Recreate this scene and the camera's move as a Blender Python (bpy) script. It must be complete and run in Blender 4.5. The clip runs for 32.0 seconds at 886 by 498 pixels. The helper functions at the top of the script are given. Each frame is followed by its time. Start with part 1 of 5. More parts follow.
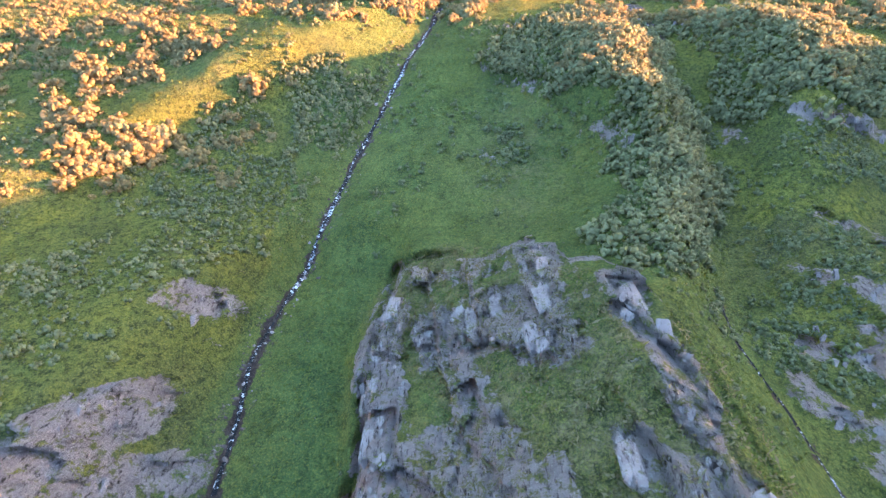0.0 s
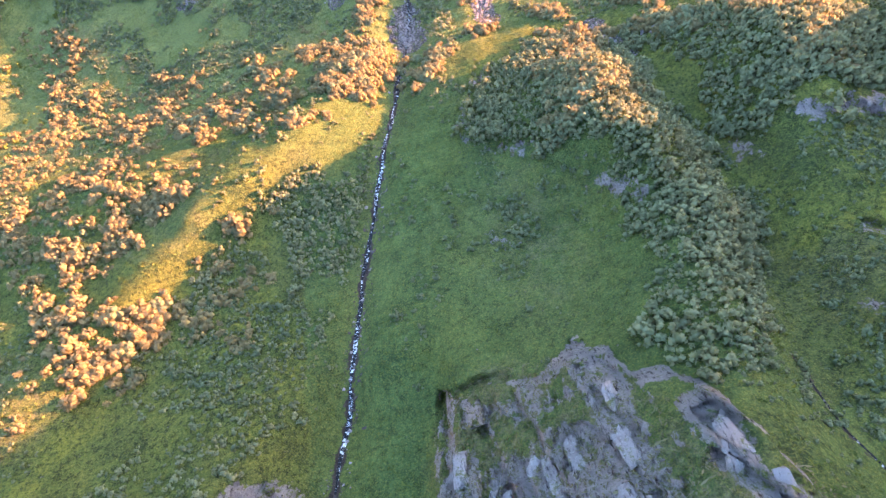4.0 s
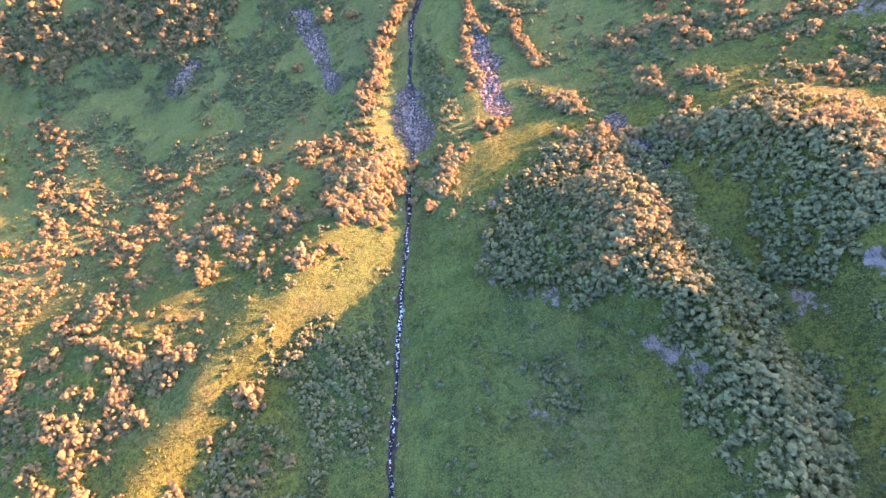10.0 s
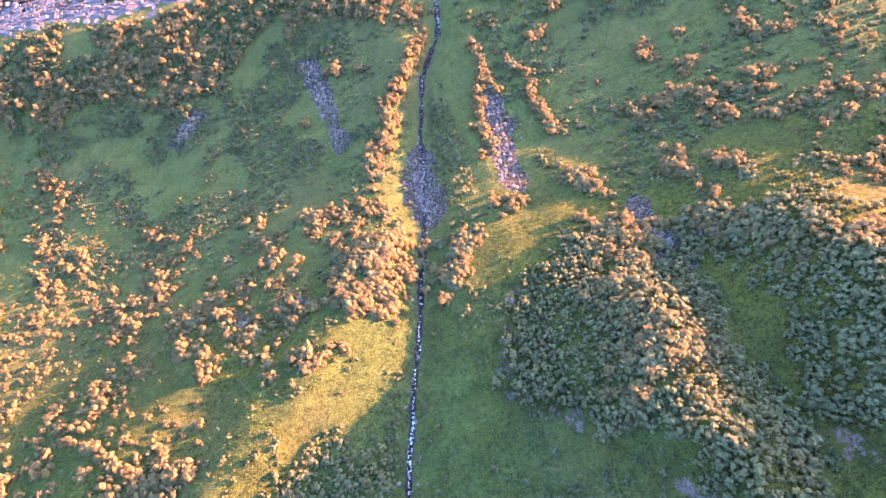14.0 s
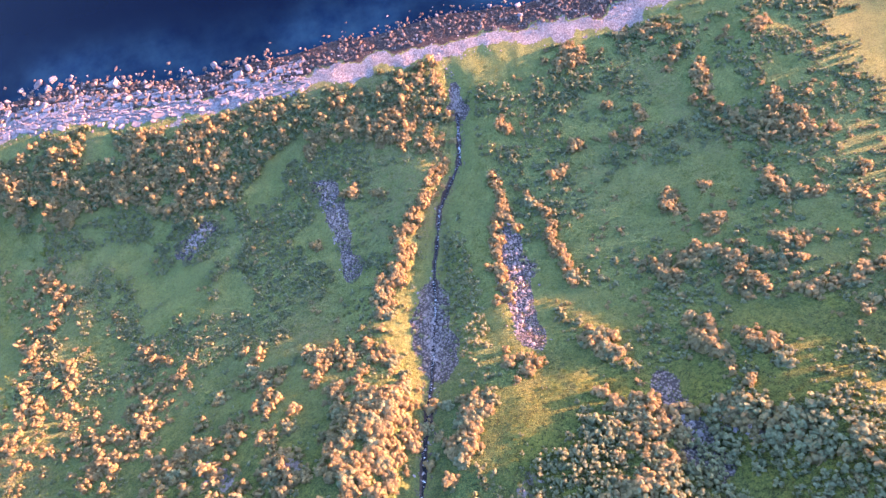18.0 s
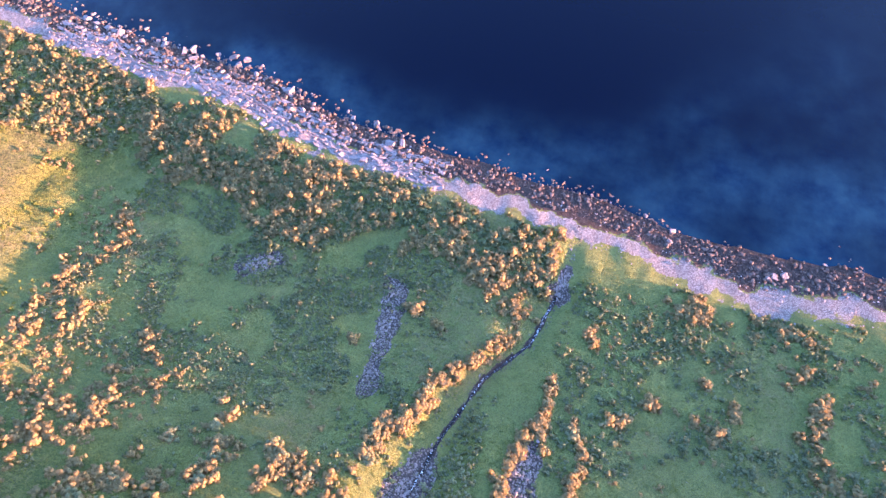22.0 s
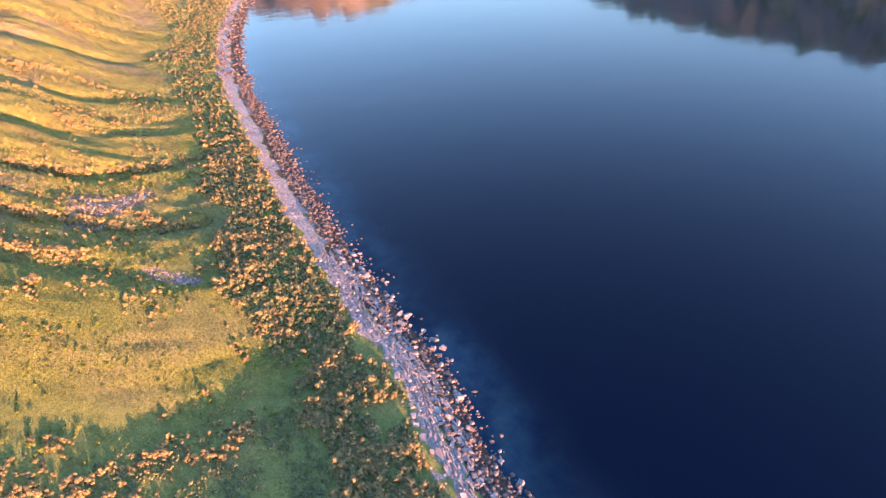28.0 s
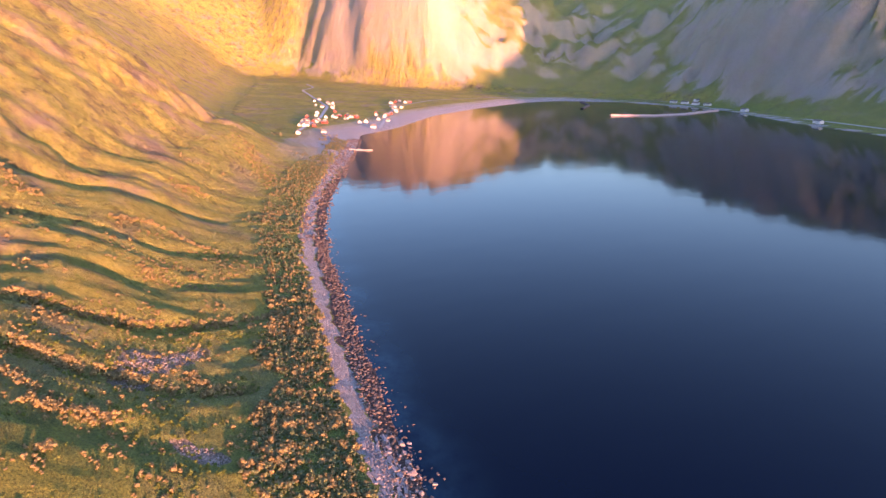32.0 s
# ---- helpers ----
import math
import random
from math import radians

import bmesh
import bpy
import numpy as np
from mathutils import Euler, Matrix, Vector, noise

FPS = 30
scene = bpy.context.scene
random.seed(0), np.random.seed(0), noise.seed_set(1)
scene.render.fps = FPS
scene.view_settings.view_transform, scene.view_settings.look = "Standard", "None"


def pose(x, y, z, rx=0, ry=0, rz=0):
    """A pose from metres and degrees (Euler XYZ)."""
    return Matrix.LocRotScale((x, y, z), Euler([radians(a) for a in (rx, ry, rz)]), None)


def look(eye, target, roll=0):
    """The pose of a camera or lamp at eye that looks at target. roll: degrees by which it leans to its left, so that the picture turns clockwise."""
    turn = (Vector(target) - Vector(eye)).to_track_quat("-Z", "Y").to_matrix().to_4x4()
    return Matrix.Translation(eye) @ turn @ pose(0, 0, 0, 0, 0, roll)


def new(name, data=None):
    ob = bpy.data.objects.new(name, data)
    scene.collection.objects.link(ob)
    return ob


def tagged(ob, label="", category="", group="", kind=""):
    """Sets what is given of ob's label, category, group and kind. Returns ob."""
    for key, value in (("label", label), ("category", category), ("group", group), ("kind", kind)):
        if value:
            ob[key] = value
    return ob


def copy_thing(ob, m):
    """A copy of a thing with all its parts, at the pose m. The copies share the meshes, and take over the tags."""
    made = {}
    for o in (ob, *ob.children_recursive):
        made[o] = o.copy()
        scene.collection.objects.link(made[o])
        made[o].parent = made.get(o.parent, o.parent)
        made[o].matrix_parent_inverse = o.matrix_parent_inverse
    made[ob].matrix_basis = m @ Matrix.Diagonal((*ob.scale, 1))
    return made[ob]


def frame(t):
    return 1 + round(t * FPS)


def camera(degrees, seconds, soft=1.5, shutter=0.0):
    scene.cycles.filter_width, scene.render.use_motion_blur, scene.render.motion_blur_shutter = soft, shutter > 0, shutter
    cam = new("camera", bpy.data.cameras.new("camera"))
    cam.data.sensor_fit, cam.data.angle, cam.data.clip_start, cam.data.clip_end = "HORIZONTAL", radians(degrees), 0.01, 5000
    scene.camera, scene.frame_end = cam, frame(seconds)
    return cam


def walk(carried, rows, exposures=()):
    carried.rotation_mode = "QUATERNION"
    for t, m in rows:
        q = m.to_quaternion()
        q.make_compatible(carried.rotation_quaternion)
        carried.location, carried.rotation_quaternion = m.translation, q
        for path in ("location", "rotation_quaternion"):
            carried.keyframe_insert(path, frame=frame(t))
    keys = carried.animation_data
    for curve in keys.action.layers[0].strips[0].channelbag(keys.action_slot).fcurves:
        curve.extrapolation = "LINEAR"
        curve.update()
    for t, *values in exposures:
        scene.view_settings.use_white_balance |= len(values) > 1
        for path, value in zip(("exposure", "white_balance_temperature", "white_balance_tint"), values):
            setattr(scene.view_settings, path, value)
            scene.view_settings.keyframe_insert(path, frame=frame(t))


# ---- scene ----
cam = camera(77.8, 32.0, soft=1.4)
# seconds, eye in metres, turn in degrees
PATH = [
    (0, 0.00, 0.00, 175.62, 6.950, 2.890, -0.029),
    (0.5, -0.35, 2.13, 175.21, 6.902, 2.880, -0.152),
    (1, -0.71, 4.32, 174.75, 6.915, 2.911, -0.552),
    (1.5, -1.06, 6.49, 174.34, 6.797, 3.066, -2.066),
    (2, -1.38, 8.71, 173.94, 6.695, 3.404, -5.189),
    (2.5, -1.58, 10.94, 173.56, 6.446, 3.775, -8.669),
    (3, -1.64, 13.28, 173.12, 6.273, 4.134, -11.358),
    (3.5, -1.59, 15.55, 172.66, 6.038, 4.449, -13.689),
    (5.5, -0.79, 24.97, 170.99, 5.454, 4.961, -18.022),
    (6, -0.54, 27.35, 170.55, 5.425, 4.973, -18.246),
    (6.5, -0.27, 29.70, 170.05, 5.412, 4.984, -18.369),
    (7, 0.02, 31.96, 169.57, 5.377, 4.976, -18.375),
    (7.5, 0.33, 34.24, 169.05, 5.402, 5.012, -18.423),
    (8, 0.61, 36.53, 168.49, 5.361, 5.029, -18.543),
    (8.5, 0.92, 38.86, 167.98, 5.332, 5.022, -18.593),
    (9, 1.29, 41.17, 167.53, 5.297, 5.039, -18.627),
    (9.5, 1.69, 43.51, 167.06, 5.289, 5.056, -18.680),
    (10, 2.08, 45.77, 166.64, 5.155, 5.071, -18.759),
    (10.5, 2.48, 48.05, 166.18, 5.198, 5.102, -18.782),
    (11, 2.90, 50.34, 165.68, 5.167, 5.148, -18.832),
    (11.5, 3.29, 52.70, 165.18, 5.179, 5.168, -18.858),
    (12, 3.69, 55.04, 164.73, 5.121, 5.181, -18.902),
    (12.5, 4.11, 57.39, 164.29, 5.136, 5.206, -18.872),
    (13, 4.53, 59.65, 163.86, 5.137, 5.216, -18.915),
    (13.5, 4.95, 61.94, 163.37, 5.201, 5.236, -18.775),
    (14, 5.40, 64.26, 162.87, 5.225, 5.206, -18.162),
    (14.5, 5.87, 66.67, 162.33, 5.308, 5.200, -17.520),
    (16.5, 7.76, 75.68, 160.35, 5.778, 5.414, -17.165),
    (17, 8.27, 77.95, 159.90, 8.701, 5.477, -17.019),
    (17.5, 8.70, 80.24, 159.44, 11.450, 5.500, -16.574),
    (18, 9.03, 82.49, 159.02, 12.898, 5.307, -14.411),
    (18.5, 9.32, 84.85, 158.59, 13.237, 5.045, -11.776),
    (19, 9.59, 87.37, 158.13, 13.636, 4.688, -8.131),
    (19.5, 9.83, 89.95, 157.70, 14.182, 4.266, -4.031),
    (20, 10.00, 92.59, 157.22, 15.415, 3.788, 0.481),
    (20.5, 10.06, 95.12, 156.67, 16.664, 3.319, 5.067),
    (21, 10.00, 97.66, 156.18, 19.129, 2.828, 9.840),
    (21.5, 9.81, 100.10, 155.80, 21.460, 2.361, 14.264),
    (22, 9.43, 102.58, 155.43, 23.973, 1.852, 18.969),
    (22.5, 8.90, 105.15, 155.02, 26.472, 1.508, 22.461),
    (23, 8.35, 107.81, 154.66, 29.611, 1.389, 24.432),
    (23.5, 7.86, 110.43, 154.32, 32.578, 1.085, 28.550),
    (24, 7.42, 113.23, 153.90, 36.150, 1.108, 30.685),
    (24.5, 7.13, 116.14, 153.43, 39.559, 1.344, 31.943),
    (25, 6.93, 119.16, 152.94, 43.236, 1.565, 33.848),
    (25.5, 6.79, 122.15, 152.39, 46.229, 1.789, 36.137),
    (27.5, 6.42, 133.20, 150.19, 52.170, 0.679, 51.458),
    (28, 4.65, 135.23, 149.81, 53.684, 0.308, 54.809),
    (28.5, 2.63, 137.17, 149.45, 55.743, 0.098, 56.745),
    (29, 0.42, 139.01, 149.08, 58.192, 0.005, 57.802),
    (29.5, -1.91, 140.77, 148.68, 60.426, -0.009, 58.465),
    (30, -4.34, 142.47, 148.28, 62.734, 0.008, 59.090),
    (30.5, -6.76, 144.06, 147.81, 64.796, -0.078, 59.639),
    (31, -9.18, 145.60, 147.34, 66.917, -0.106, 60.010),
    (31.5, -11.58, 147.05, 146.81, 68.882, -0.202, 61.252),
    (32, -13.94, 148.48, 146.24, 70.664, -0.468, 63.239),
]
EXPOSURE = [(0.0, 4.85, 6350, 21), (8.0, 4.65, 6000, 32), (16.0, 4.65, 5700, 36), (21.0, 4.6, 5500, 34), (25.0, 4.65, 5200, 27), (28.0, 4.1, 6000, 26), (32.0, 3.45, 6050, 34)]
walk(cam, [(t, pose(*row)) for t, *row in PATH], EXPOSURE)

# ---- light: a clear evening, the sun low on the +x side ----
SUN = Vector((0.994, 0.095, 0.048)).normalized()
world = bpy.data.worlds.new("evening_sky")
scene.world = world
world.use_nodes = True
wn = world.node_tree.nodes
sky = wn.new("ShaderNodeTexSky")
sky.sky_type = "NISHITA"
sky.sun_disc = False
sky.sun_elevation = math.asin(SUN.z)
sky.sun_rotation = math.atan2(SUN.x, SUN.y)
sky.altitude = 100
sky.air_density, sky.dust_density, sky.ozone_density = 1.0, 1.5, 2.2
world.node_tree.links.new(sky.outputs[0], wn["Background"].inputs[0])
wn["Background"].inputs[1].default_value = 0.15
sun_data = bpy.data.lights.new("sun", "SUN")
sun_data.energy, sun_data.angle, sun_data.color = 2.4, radians(0.55), (1.0, 0.42, 0.18)
sun = new("sun", sun_data)
sun.matrix_world = look(SUN * 1000, (0, 0, 0))


# ---- materials ----
class Nodes:
    """A short hand for building a node material."""

    def __init__(self, name):
        self.mat = bpy.data.materials.new(name)
        self.mat.use_nodes = True
        self.tree = self.mat.node_tree
        self.bsdf = self.tree.nodes["Principled BSDF"]

    def add(self, kind, **values):
        node = self.tree.nodes.new(kind)
        for key, value in values.items():
            if key in node.inputs:
                node.inputs[key].default_value = value
        return node

    def link(self, a, b):
        self.tree.links.new(a, b)
        return self

    def position(self):
        return self.add("ShaderNodeNewGeometry").outputs["Position"]

    def noise(self, size, detail=4.0, rough=0.6, where=None):
        """Noise whose lumps are about size metres across, spread over 0 to 1."""
        n = self.add("ShaderNodeTexNoise", Scale=1.0 / size, Detail=detail, Roughness=rough)
        self.link(where or self.position(), n.inputs["Vector"])
        r = self.add("ShaderNodeMapRange")
        r.inputs["From Min"].default_value, r.inputs["From Max"].default_value = 0.3, 0.7
        self.link(n.outputs["Fac"], r.inputs["Value"])
        return r.outputs[0]

    def ramp(self, fac, lo, hi):
        r = self.add("ShaderNodeMapRange")
        r.inputs["From Min"].default_value, r.inputs["From Max"].default_value = lo, hi
        self.link(fac, r.inputs["Value"])
        return r.outputs[0]

    def mix(self, fac, a, b):
        m = self.add("ShaderNodeMix")
        m.data_type = "RGBA"
        for value, slot in ((fac, 0), (a, 6), (b, 7)):
            if isinstance(value, (int, float)):
                m.inputs[slot].default_value = value
            elif isinstance(value, tuple):
                m.inputs[slot].default_value = (*value, 1)
            else:
                self.link(value, m.inputs[slot])
        return m.outputs[2]

    def math(self, op, a, b):
        m = self.add("ShaderNodeMath")
        m.operation = op
        for value, slot in ((a, 0), (b, 1)):
            if isinstance(value, (int, float)):
                m.inputs[slot].default_value = value
            else:
                self.link(value, m.inputs[slot])
        return m.outputs[0]

    def bump(self, fac, strength, distance, under=None):
        b = self.add("ShaderNodeBump", Strength=strength, Distance=distance)
        self.link(fac, b.inputs["Height"])
        if under is not None:
            self.link(under, b.inputs["Normal"])
        self.link(b.outputs[0], self.bsdf.inputs["Normal"])
        return b.outputs[0]

    def colour(self, socket):
        if isinstance(socket, tuple):
            self.bsdf.inputs["Base Color"].default_value = (*socket, 1)
        else:
            self.link(socket, self.bsdf.inputs["Base Color"])
        return self

    def finish(self, rough=0.9, spec=0.25):
        self.bsdf.inputs["Roughness"].default_value = rough
        self.bsdf.inputs["Specular IOR Level"].default_value = spec
        return self.mat

    def attribute(self, name):
        a = self.add("ShaderNodeAttribute")
        a.attribute_name = name
        return a


def rock_colour(n):
    tone = n.mix(n.noise(2.2, 6, 0.7), (0.25, 0.21, 0.2), (0.48, 0.41, 0.395))
    streak = n.add("ShaderNodeMapping")
    streak.inputs["Scale"].default_value = (2.6, 0.45, 0.8)
    streak.inputs["Rotation"].default_value = (0, 0, 0.42)
    n.link(n.position(), streak.inputs["Vector"])
    crack = n.noise(0.9, 6, 0.7, streak.outputs[0])
    tone = n.mix(n.ramp(crack, 0.58, 0.86), tone, (0.06, 0.048, 0.042))
    tone = n.mix(n.ramp(n.noise(1.1, 6, 0.7), 0.62, 0.86), tone, (0.18, 0.175, 0.08))
    return n.mix(n.ramp(n.noise(0.3, 4), 0.72, 0.9), tone, (0.42, 0.39, 0.36)), crack


def make_crag():
    n = Nodes("crag_rock")
    tone, crack = rock_colour(n)
    n.colour(tone)
    n.bump(n.noise(0.3, 5, 0.7), 0.7, 0.15, n.bump(crack, 0.8, 0.4))
    return n.finish(0.92, 0.15)


def make_ground():
    n = Nodes("hillside")
    small, middle, broad, blades = n.noise(0.8, 6, 0.75), n.noise(5.0, 6, 0.65), n.noise(38.0, 4), n.noise(0.24, 4, 0.75)
    cover, more = n.attribute("cover"), n.attribute("more")
    split, split2 = n.add("ShaderNodeSeparateColor"), n.add("ShaderNodeSeparateColor")
    n.link(cover.outputs["Color"], split.inputs[0]).link(more.outputs["Color"], split2.inputs[0])
    dry = cover.outputs["Alpha"]
    grass = n.mix(middle, (0.13, 0.165, 0.04), (0.225, 0.25, 0.058))
    grass = n.mix(n.ramp(broad, 0.5, 1.0), grass, n.mix(small, (0.17, 0.165, 0.085), (0.1, 0.12, 0.06)))
    patch = n.noise(9.0, 6, 0.68)
    grass = n.mix(n.math("MULTIPLY", n.ramp(patch, 0.42, 0.15), 0.7), grass, (0.06, 0.088, 0.036))
    grass = n.mix(n.math("MULTIPLY", n.ramp(patch, 0.6, 0.85), 0.75), grass, (0.28, 0.29, 0.05))
    pale = n.mix(middle, (0.19, 0.235, 0.085), (0.27, 0.31, 0.115))
    grass = n.mix(n.math("MULTIPLY", more.outputs["Alpha"], 0.7), grass, pale)
    lush = n.mix(middle, (0.06, 0.12, 0.043), (0.16, 0.255, 0.08))
    lush = n.mix(n.math("MULTIPLY", n.ramp(n.noise(3.2, 6, 0.75), 0.5, 0.8), 0.6), lush, (0.035, 0.075, 0.03))
    grass = n.mix(n.math("MULTIPLY", split2.outputs["Green"], 0.85), grass, lush)
    tawny = n.mix(n.noise(1.3, 5, 0.7), (0.14, 0.145, 0.06), (0.31, 0.275, 0.14))
    grass = n.mix(n.math("MULTIPLY", dry, n.ramp(n.noise(2.6, 5, 0.7), 0.15, 0.75)), grass, tawny)
    grass = n.mix(n.math("MULTIPLY", n.ramp(small, 0.38, 0.75), n.math("MULTIPLY", n.ramp(more.outputs["Alpha"], 1.5, 0.0), n.ramp(split2.outputs["Green"], 2.0, -0.4))), grass, (0.03, 0.048, 0.021))
    grass = n.mix(n.math("MULTIPLY", n.ramp(blades, 0.5, 0.85), 0.7), grass, (0.3, 0.31, 0.075))
    grass = n.mix(n.math("MULTIPLY", n.ramp(blades, 0.45, 0.0), 0.55), grass, (0.03, 0.045, 0.02))
    rock, crack = rock_colour(n)
    stones = n.add("ShaderNodeTexVoronoi", Scale=1.9)
    n.link(n.position(), stones.inputs["Vector"])
    gravel = n.mix(n.ramp(stones.outputs["Distance"], 0.15, 0.6), n.mix(small, (0.28, 0.235, 0.22), (0.43, 0.37, 0.345)), (0.1, 0.085, 0.08))
    shingle = n.add("ShaderNodeTexVoronoi", Scale=2.6)
    n.link(n.position(), shingle.inputs["Vector"])
    beach = n.mix(n.ramp(shingle.outputs["Distance"], 0.2, 0.7), n.mix(middle, (0.36, 0.335, 0.34), (0.52, 0.49, 0.49)), (0.2, 0.18, 0.18))
    wet = n.mix(small, (0.035, 0.026, 0.024), (0.13, 0.098, 0.088))
    fringe = n.math("MULTIPLY", n.math("SUBTRACT", small, 0.5), 0.6)
    ledge = n.math("ADD", fringe, n.math("MULTIPLY", n.math("SUBTRACT", n.noise(2.0, 6, 0.7), 0.5), 0.9))
    base = n.mix(n.ramp(n.math("ADD", split.outputs["Red"], ledge), 0.45, 0.65), grass, rock)
    base = n.mix(n.ramp(n.math("ADD", split.outputs["Blue"], fringe), 0.4, 0.6), base, gravel)
    base = n.mix(n.ramp(n.math("ADD", split.outputs["Green"], fringe), 0.4, 0.6), base, beach)
    base = n.mix(n.ramp(n.math("ADD", split2.outputs["Red"], fringe), 0.4, 0.6), base, wet)
    heath = n.mix(middle, (0.32, 0.32, 0.07), (0.5, 0.44, 0.13))
    heath = n.mix(n.ramp(n.noise(11, 6, 0.7), 0.65, 1.0), heath, (0.14, 0.14, 0.05))
    base = n.mix(split2.outputs["Blue"], base, n.mix(n.ramp(n.noise(60, 6, 0.65), 0.5, 0.9), heath, (0.4, 0.31, 0.22)))
    drop = n.add("ShaderNodeMapping")
    drop.inputs["Scale"].default_value = (1.0, 1.0, 0.16)
    n.link(n.position(), drop.inputs["Vector"])
    chute = n.noise(26.0, 8, 0.7, drop.outputs[0])
    base = n.mix(n.math("MULTIPLY", n.ramp(chute, 0.5, 0.85), n.math("MULTIPLY", split2.outputs["Blue"], 0.75)), base, (0.15, 0.12, 0.085))
    n.colour(base)
    under = n.bump(middle, 0.6, 1.2)
    under = n.bump(small, 1.0, 0.45, under)
    under = n.bump(n.math("MULTIPLY", crack, split.outputs["Red"]), 0.8, 0.5, under)
    hills = n.noise(42.0, 9, 0.72)
    under = n.bump(n.math("MULTIPLY", n.math("ADD", hills, chute), split2.outputs["Blue"]), 1.0, 16.0, under)
    n.bump(blades, 0.9, 0.2, under)
    return n.finish(0.95, 0.12)


def make_water():
    n = Nodes("sea_water")
    shoal_sheen = n.attribute("shoal_sheen").outputs["Fac"]
    patch = n.noise(9.0, 4)
    # shallows' own teal, which also paints in the sky's sheen on the right
    shallow = n.mix(patch, (0.003, 0.014, 0.04), (0.014, 0.044, 0.072))
    n.colour(n.mix(shoal_sheen, (0.0004, 0.002, 0.012), shallow))
    stretch = n.add("ShaderNodeMapping")
    stretch.inputs["Scale"].default_value = (1.0, 0.45, 1.0)
    n.link(n.position(), stretch.inputs["Vector"])
    under = n.bump(n.noise(22, 3, 0.5, stretch.outputs[0]), 0.05, 1.0)
    n.bump(n.noise(2.2, 3, 0.5, stretch.outputs[0]), 0.06, 0.12, under)
    n.bsdf.inputs["IOR"].default_value = 1.33
    return n.finish(0.06, 0.19)


def make_leaf(name, dark, light, pale):
    """Foliage that lets a little light through; tone varies from bush to bush."""
    n = Nodes(name)
    tone = n.attribute("tone").outputs["Fac"]
    rand = n.add("ShaderNodeObjectInfo").outputs["Random"]
    island = n.add("ShaderNodeNewGeometry").outputs["Random Per Island"]
    mixed = n.math("FRACT", n.math("ADD", tone, rand), 0.0)
    base = n.mix(mixed, dark, light)
    base = n.mix(n.math("MULTIPLY", island, 0.45), base, pale)
    n.colour(base)
    n.finish(0.75, 0.2)
    thin = n.add("ShaderNodeBsdfTranslucent")
    n.link(base, thin.inputs["Color"])
    both = n.add("ShaderNodeMixShader", Fac=0.45)
    out = n.tree.nodes["Material Output"]
    n.link(n.bsdf.outputs[0], both.inputs[1]).link(thin.outputs[0], both.inputs[2]).link(both.outputs[0], out.inputs["Surface"])
    return n.mat


def make_stone(name, dark, light, stain):
    n = Nodes(name)
    rand = n.add("ShaderNodeObjectInfo").outputs["Random"]
    island = n.add("ShaderNodeNewGeometry").outputs["Random Per Island"]
    k = n.math("FRACT", n.math("ADD", rand, island), 0.0)
    base = n.mix(n.math("MULTIPLY", n.math("ADD", k, n.noise(0.8, 5)), 0.5), dark, light)
    base = n.mix(n.ramp(n.noise(0.5, 4), 0.6, 0.95), base, stain)
    n.colour(base)
    n.bump(n.noise(0.25, 5, 0.7), 0.5, 0.12)
    return n.finish(0.88, 0.25)


def make_plain(name, colour, worn, size, rough=0.8, spec=0.3):
    n = Nodes(name)
    n.colour(n.mix(n.noise(size, 5), colour, worn))
    n.bump(n.noise(size * 0.3, 4), 0.3, 0.02)
    return n.finish(rough, spec)


M_GROUND = make_ground()
M_WATER = make_water()
M_BIRCH = make_leaf("birch_leaves", (0.19, 0.168, 0.078), (0.325, 0.262, 0.118), (0.43, 0.34, 0.165))
M_WILLOW = make_leaf("willow_leaves", (0.16, 0.18, 0.085), (0.28, 0.3, 0.155), (0.4, 0.41, 0.24))
M_FERN = make_leaf("herb_leaves", (0.08, 0.12, 0.03), (0.17, 0.21, 0.048), (0.27, 0.29, 0.07))
M_TUFT = make_leaf("dry_grass", (0.14, 0.14, 0.06), (0.24, 0.215, 0.115), (0.34, 0.3, 0.18))
# shrub green that doubles as the shaded tone of bushes beside warm birch
M_SHRUB = make_leaf("shore_shrub_leaves", (0.1, 0.135, 0.06), (0.19, 0.225, 0.105), (0.3, 0.32, 0.17))
M_SCRUB = make_leaf("low_scrub_leaves", (0.1, 0.13, 0.06), (0.2, 0.235, 0.115), (0.36, 0.37, 0.22))
M_BARK = make_plain("bark", (0.2, 0.18, 0.16), (0.1, 0.085, 0.075), 0.3, 0.9)
M_PALE = make_stone("pale_shore_rock", (0.24, 0.205, 0.2), (0.46, 0.4, 0.385), (0.17, 0.14, 0.135))
M_SHELF = make_stone("bedded_shelf_rock", (0.15, 0.13, 0.135), (0.31, 0.275, 0.28), (0.1, 0.082, 0.082))
M_DARKSTONE = make_stone("tidal_boulder", (0.06, 0.045, 0.04), (0.19, 0.15, 0.132), (0.06, 0.045, 0.042))
M_CRAG = make_crag()


def make_stream():
    n = Nodes("stream_water")
    rush = n.ramp(n.math("ADD", n.noise(0.45, 4, 0.7), n.math("MULTIPLY", n.noise(14.0, 2), 0.3)), 0.78, 1.02)
    n.colour(n.mix(rush, (0.012, 0.012, 0.014), (0.75, 0.77, 0.8)))
    n.bump(n.noise(0.35, 4), 0.8, 0.15)
    return n.finish(0.4, 0.15)


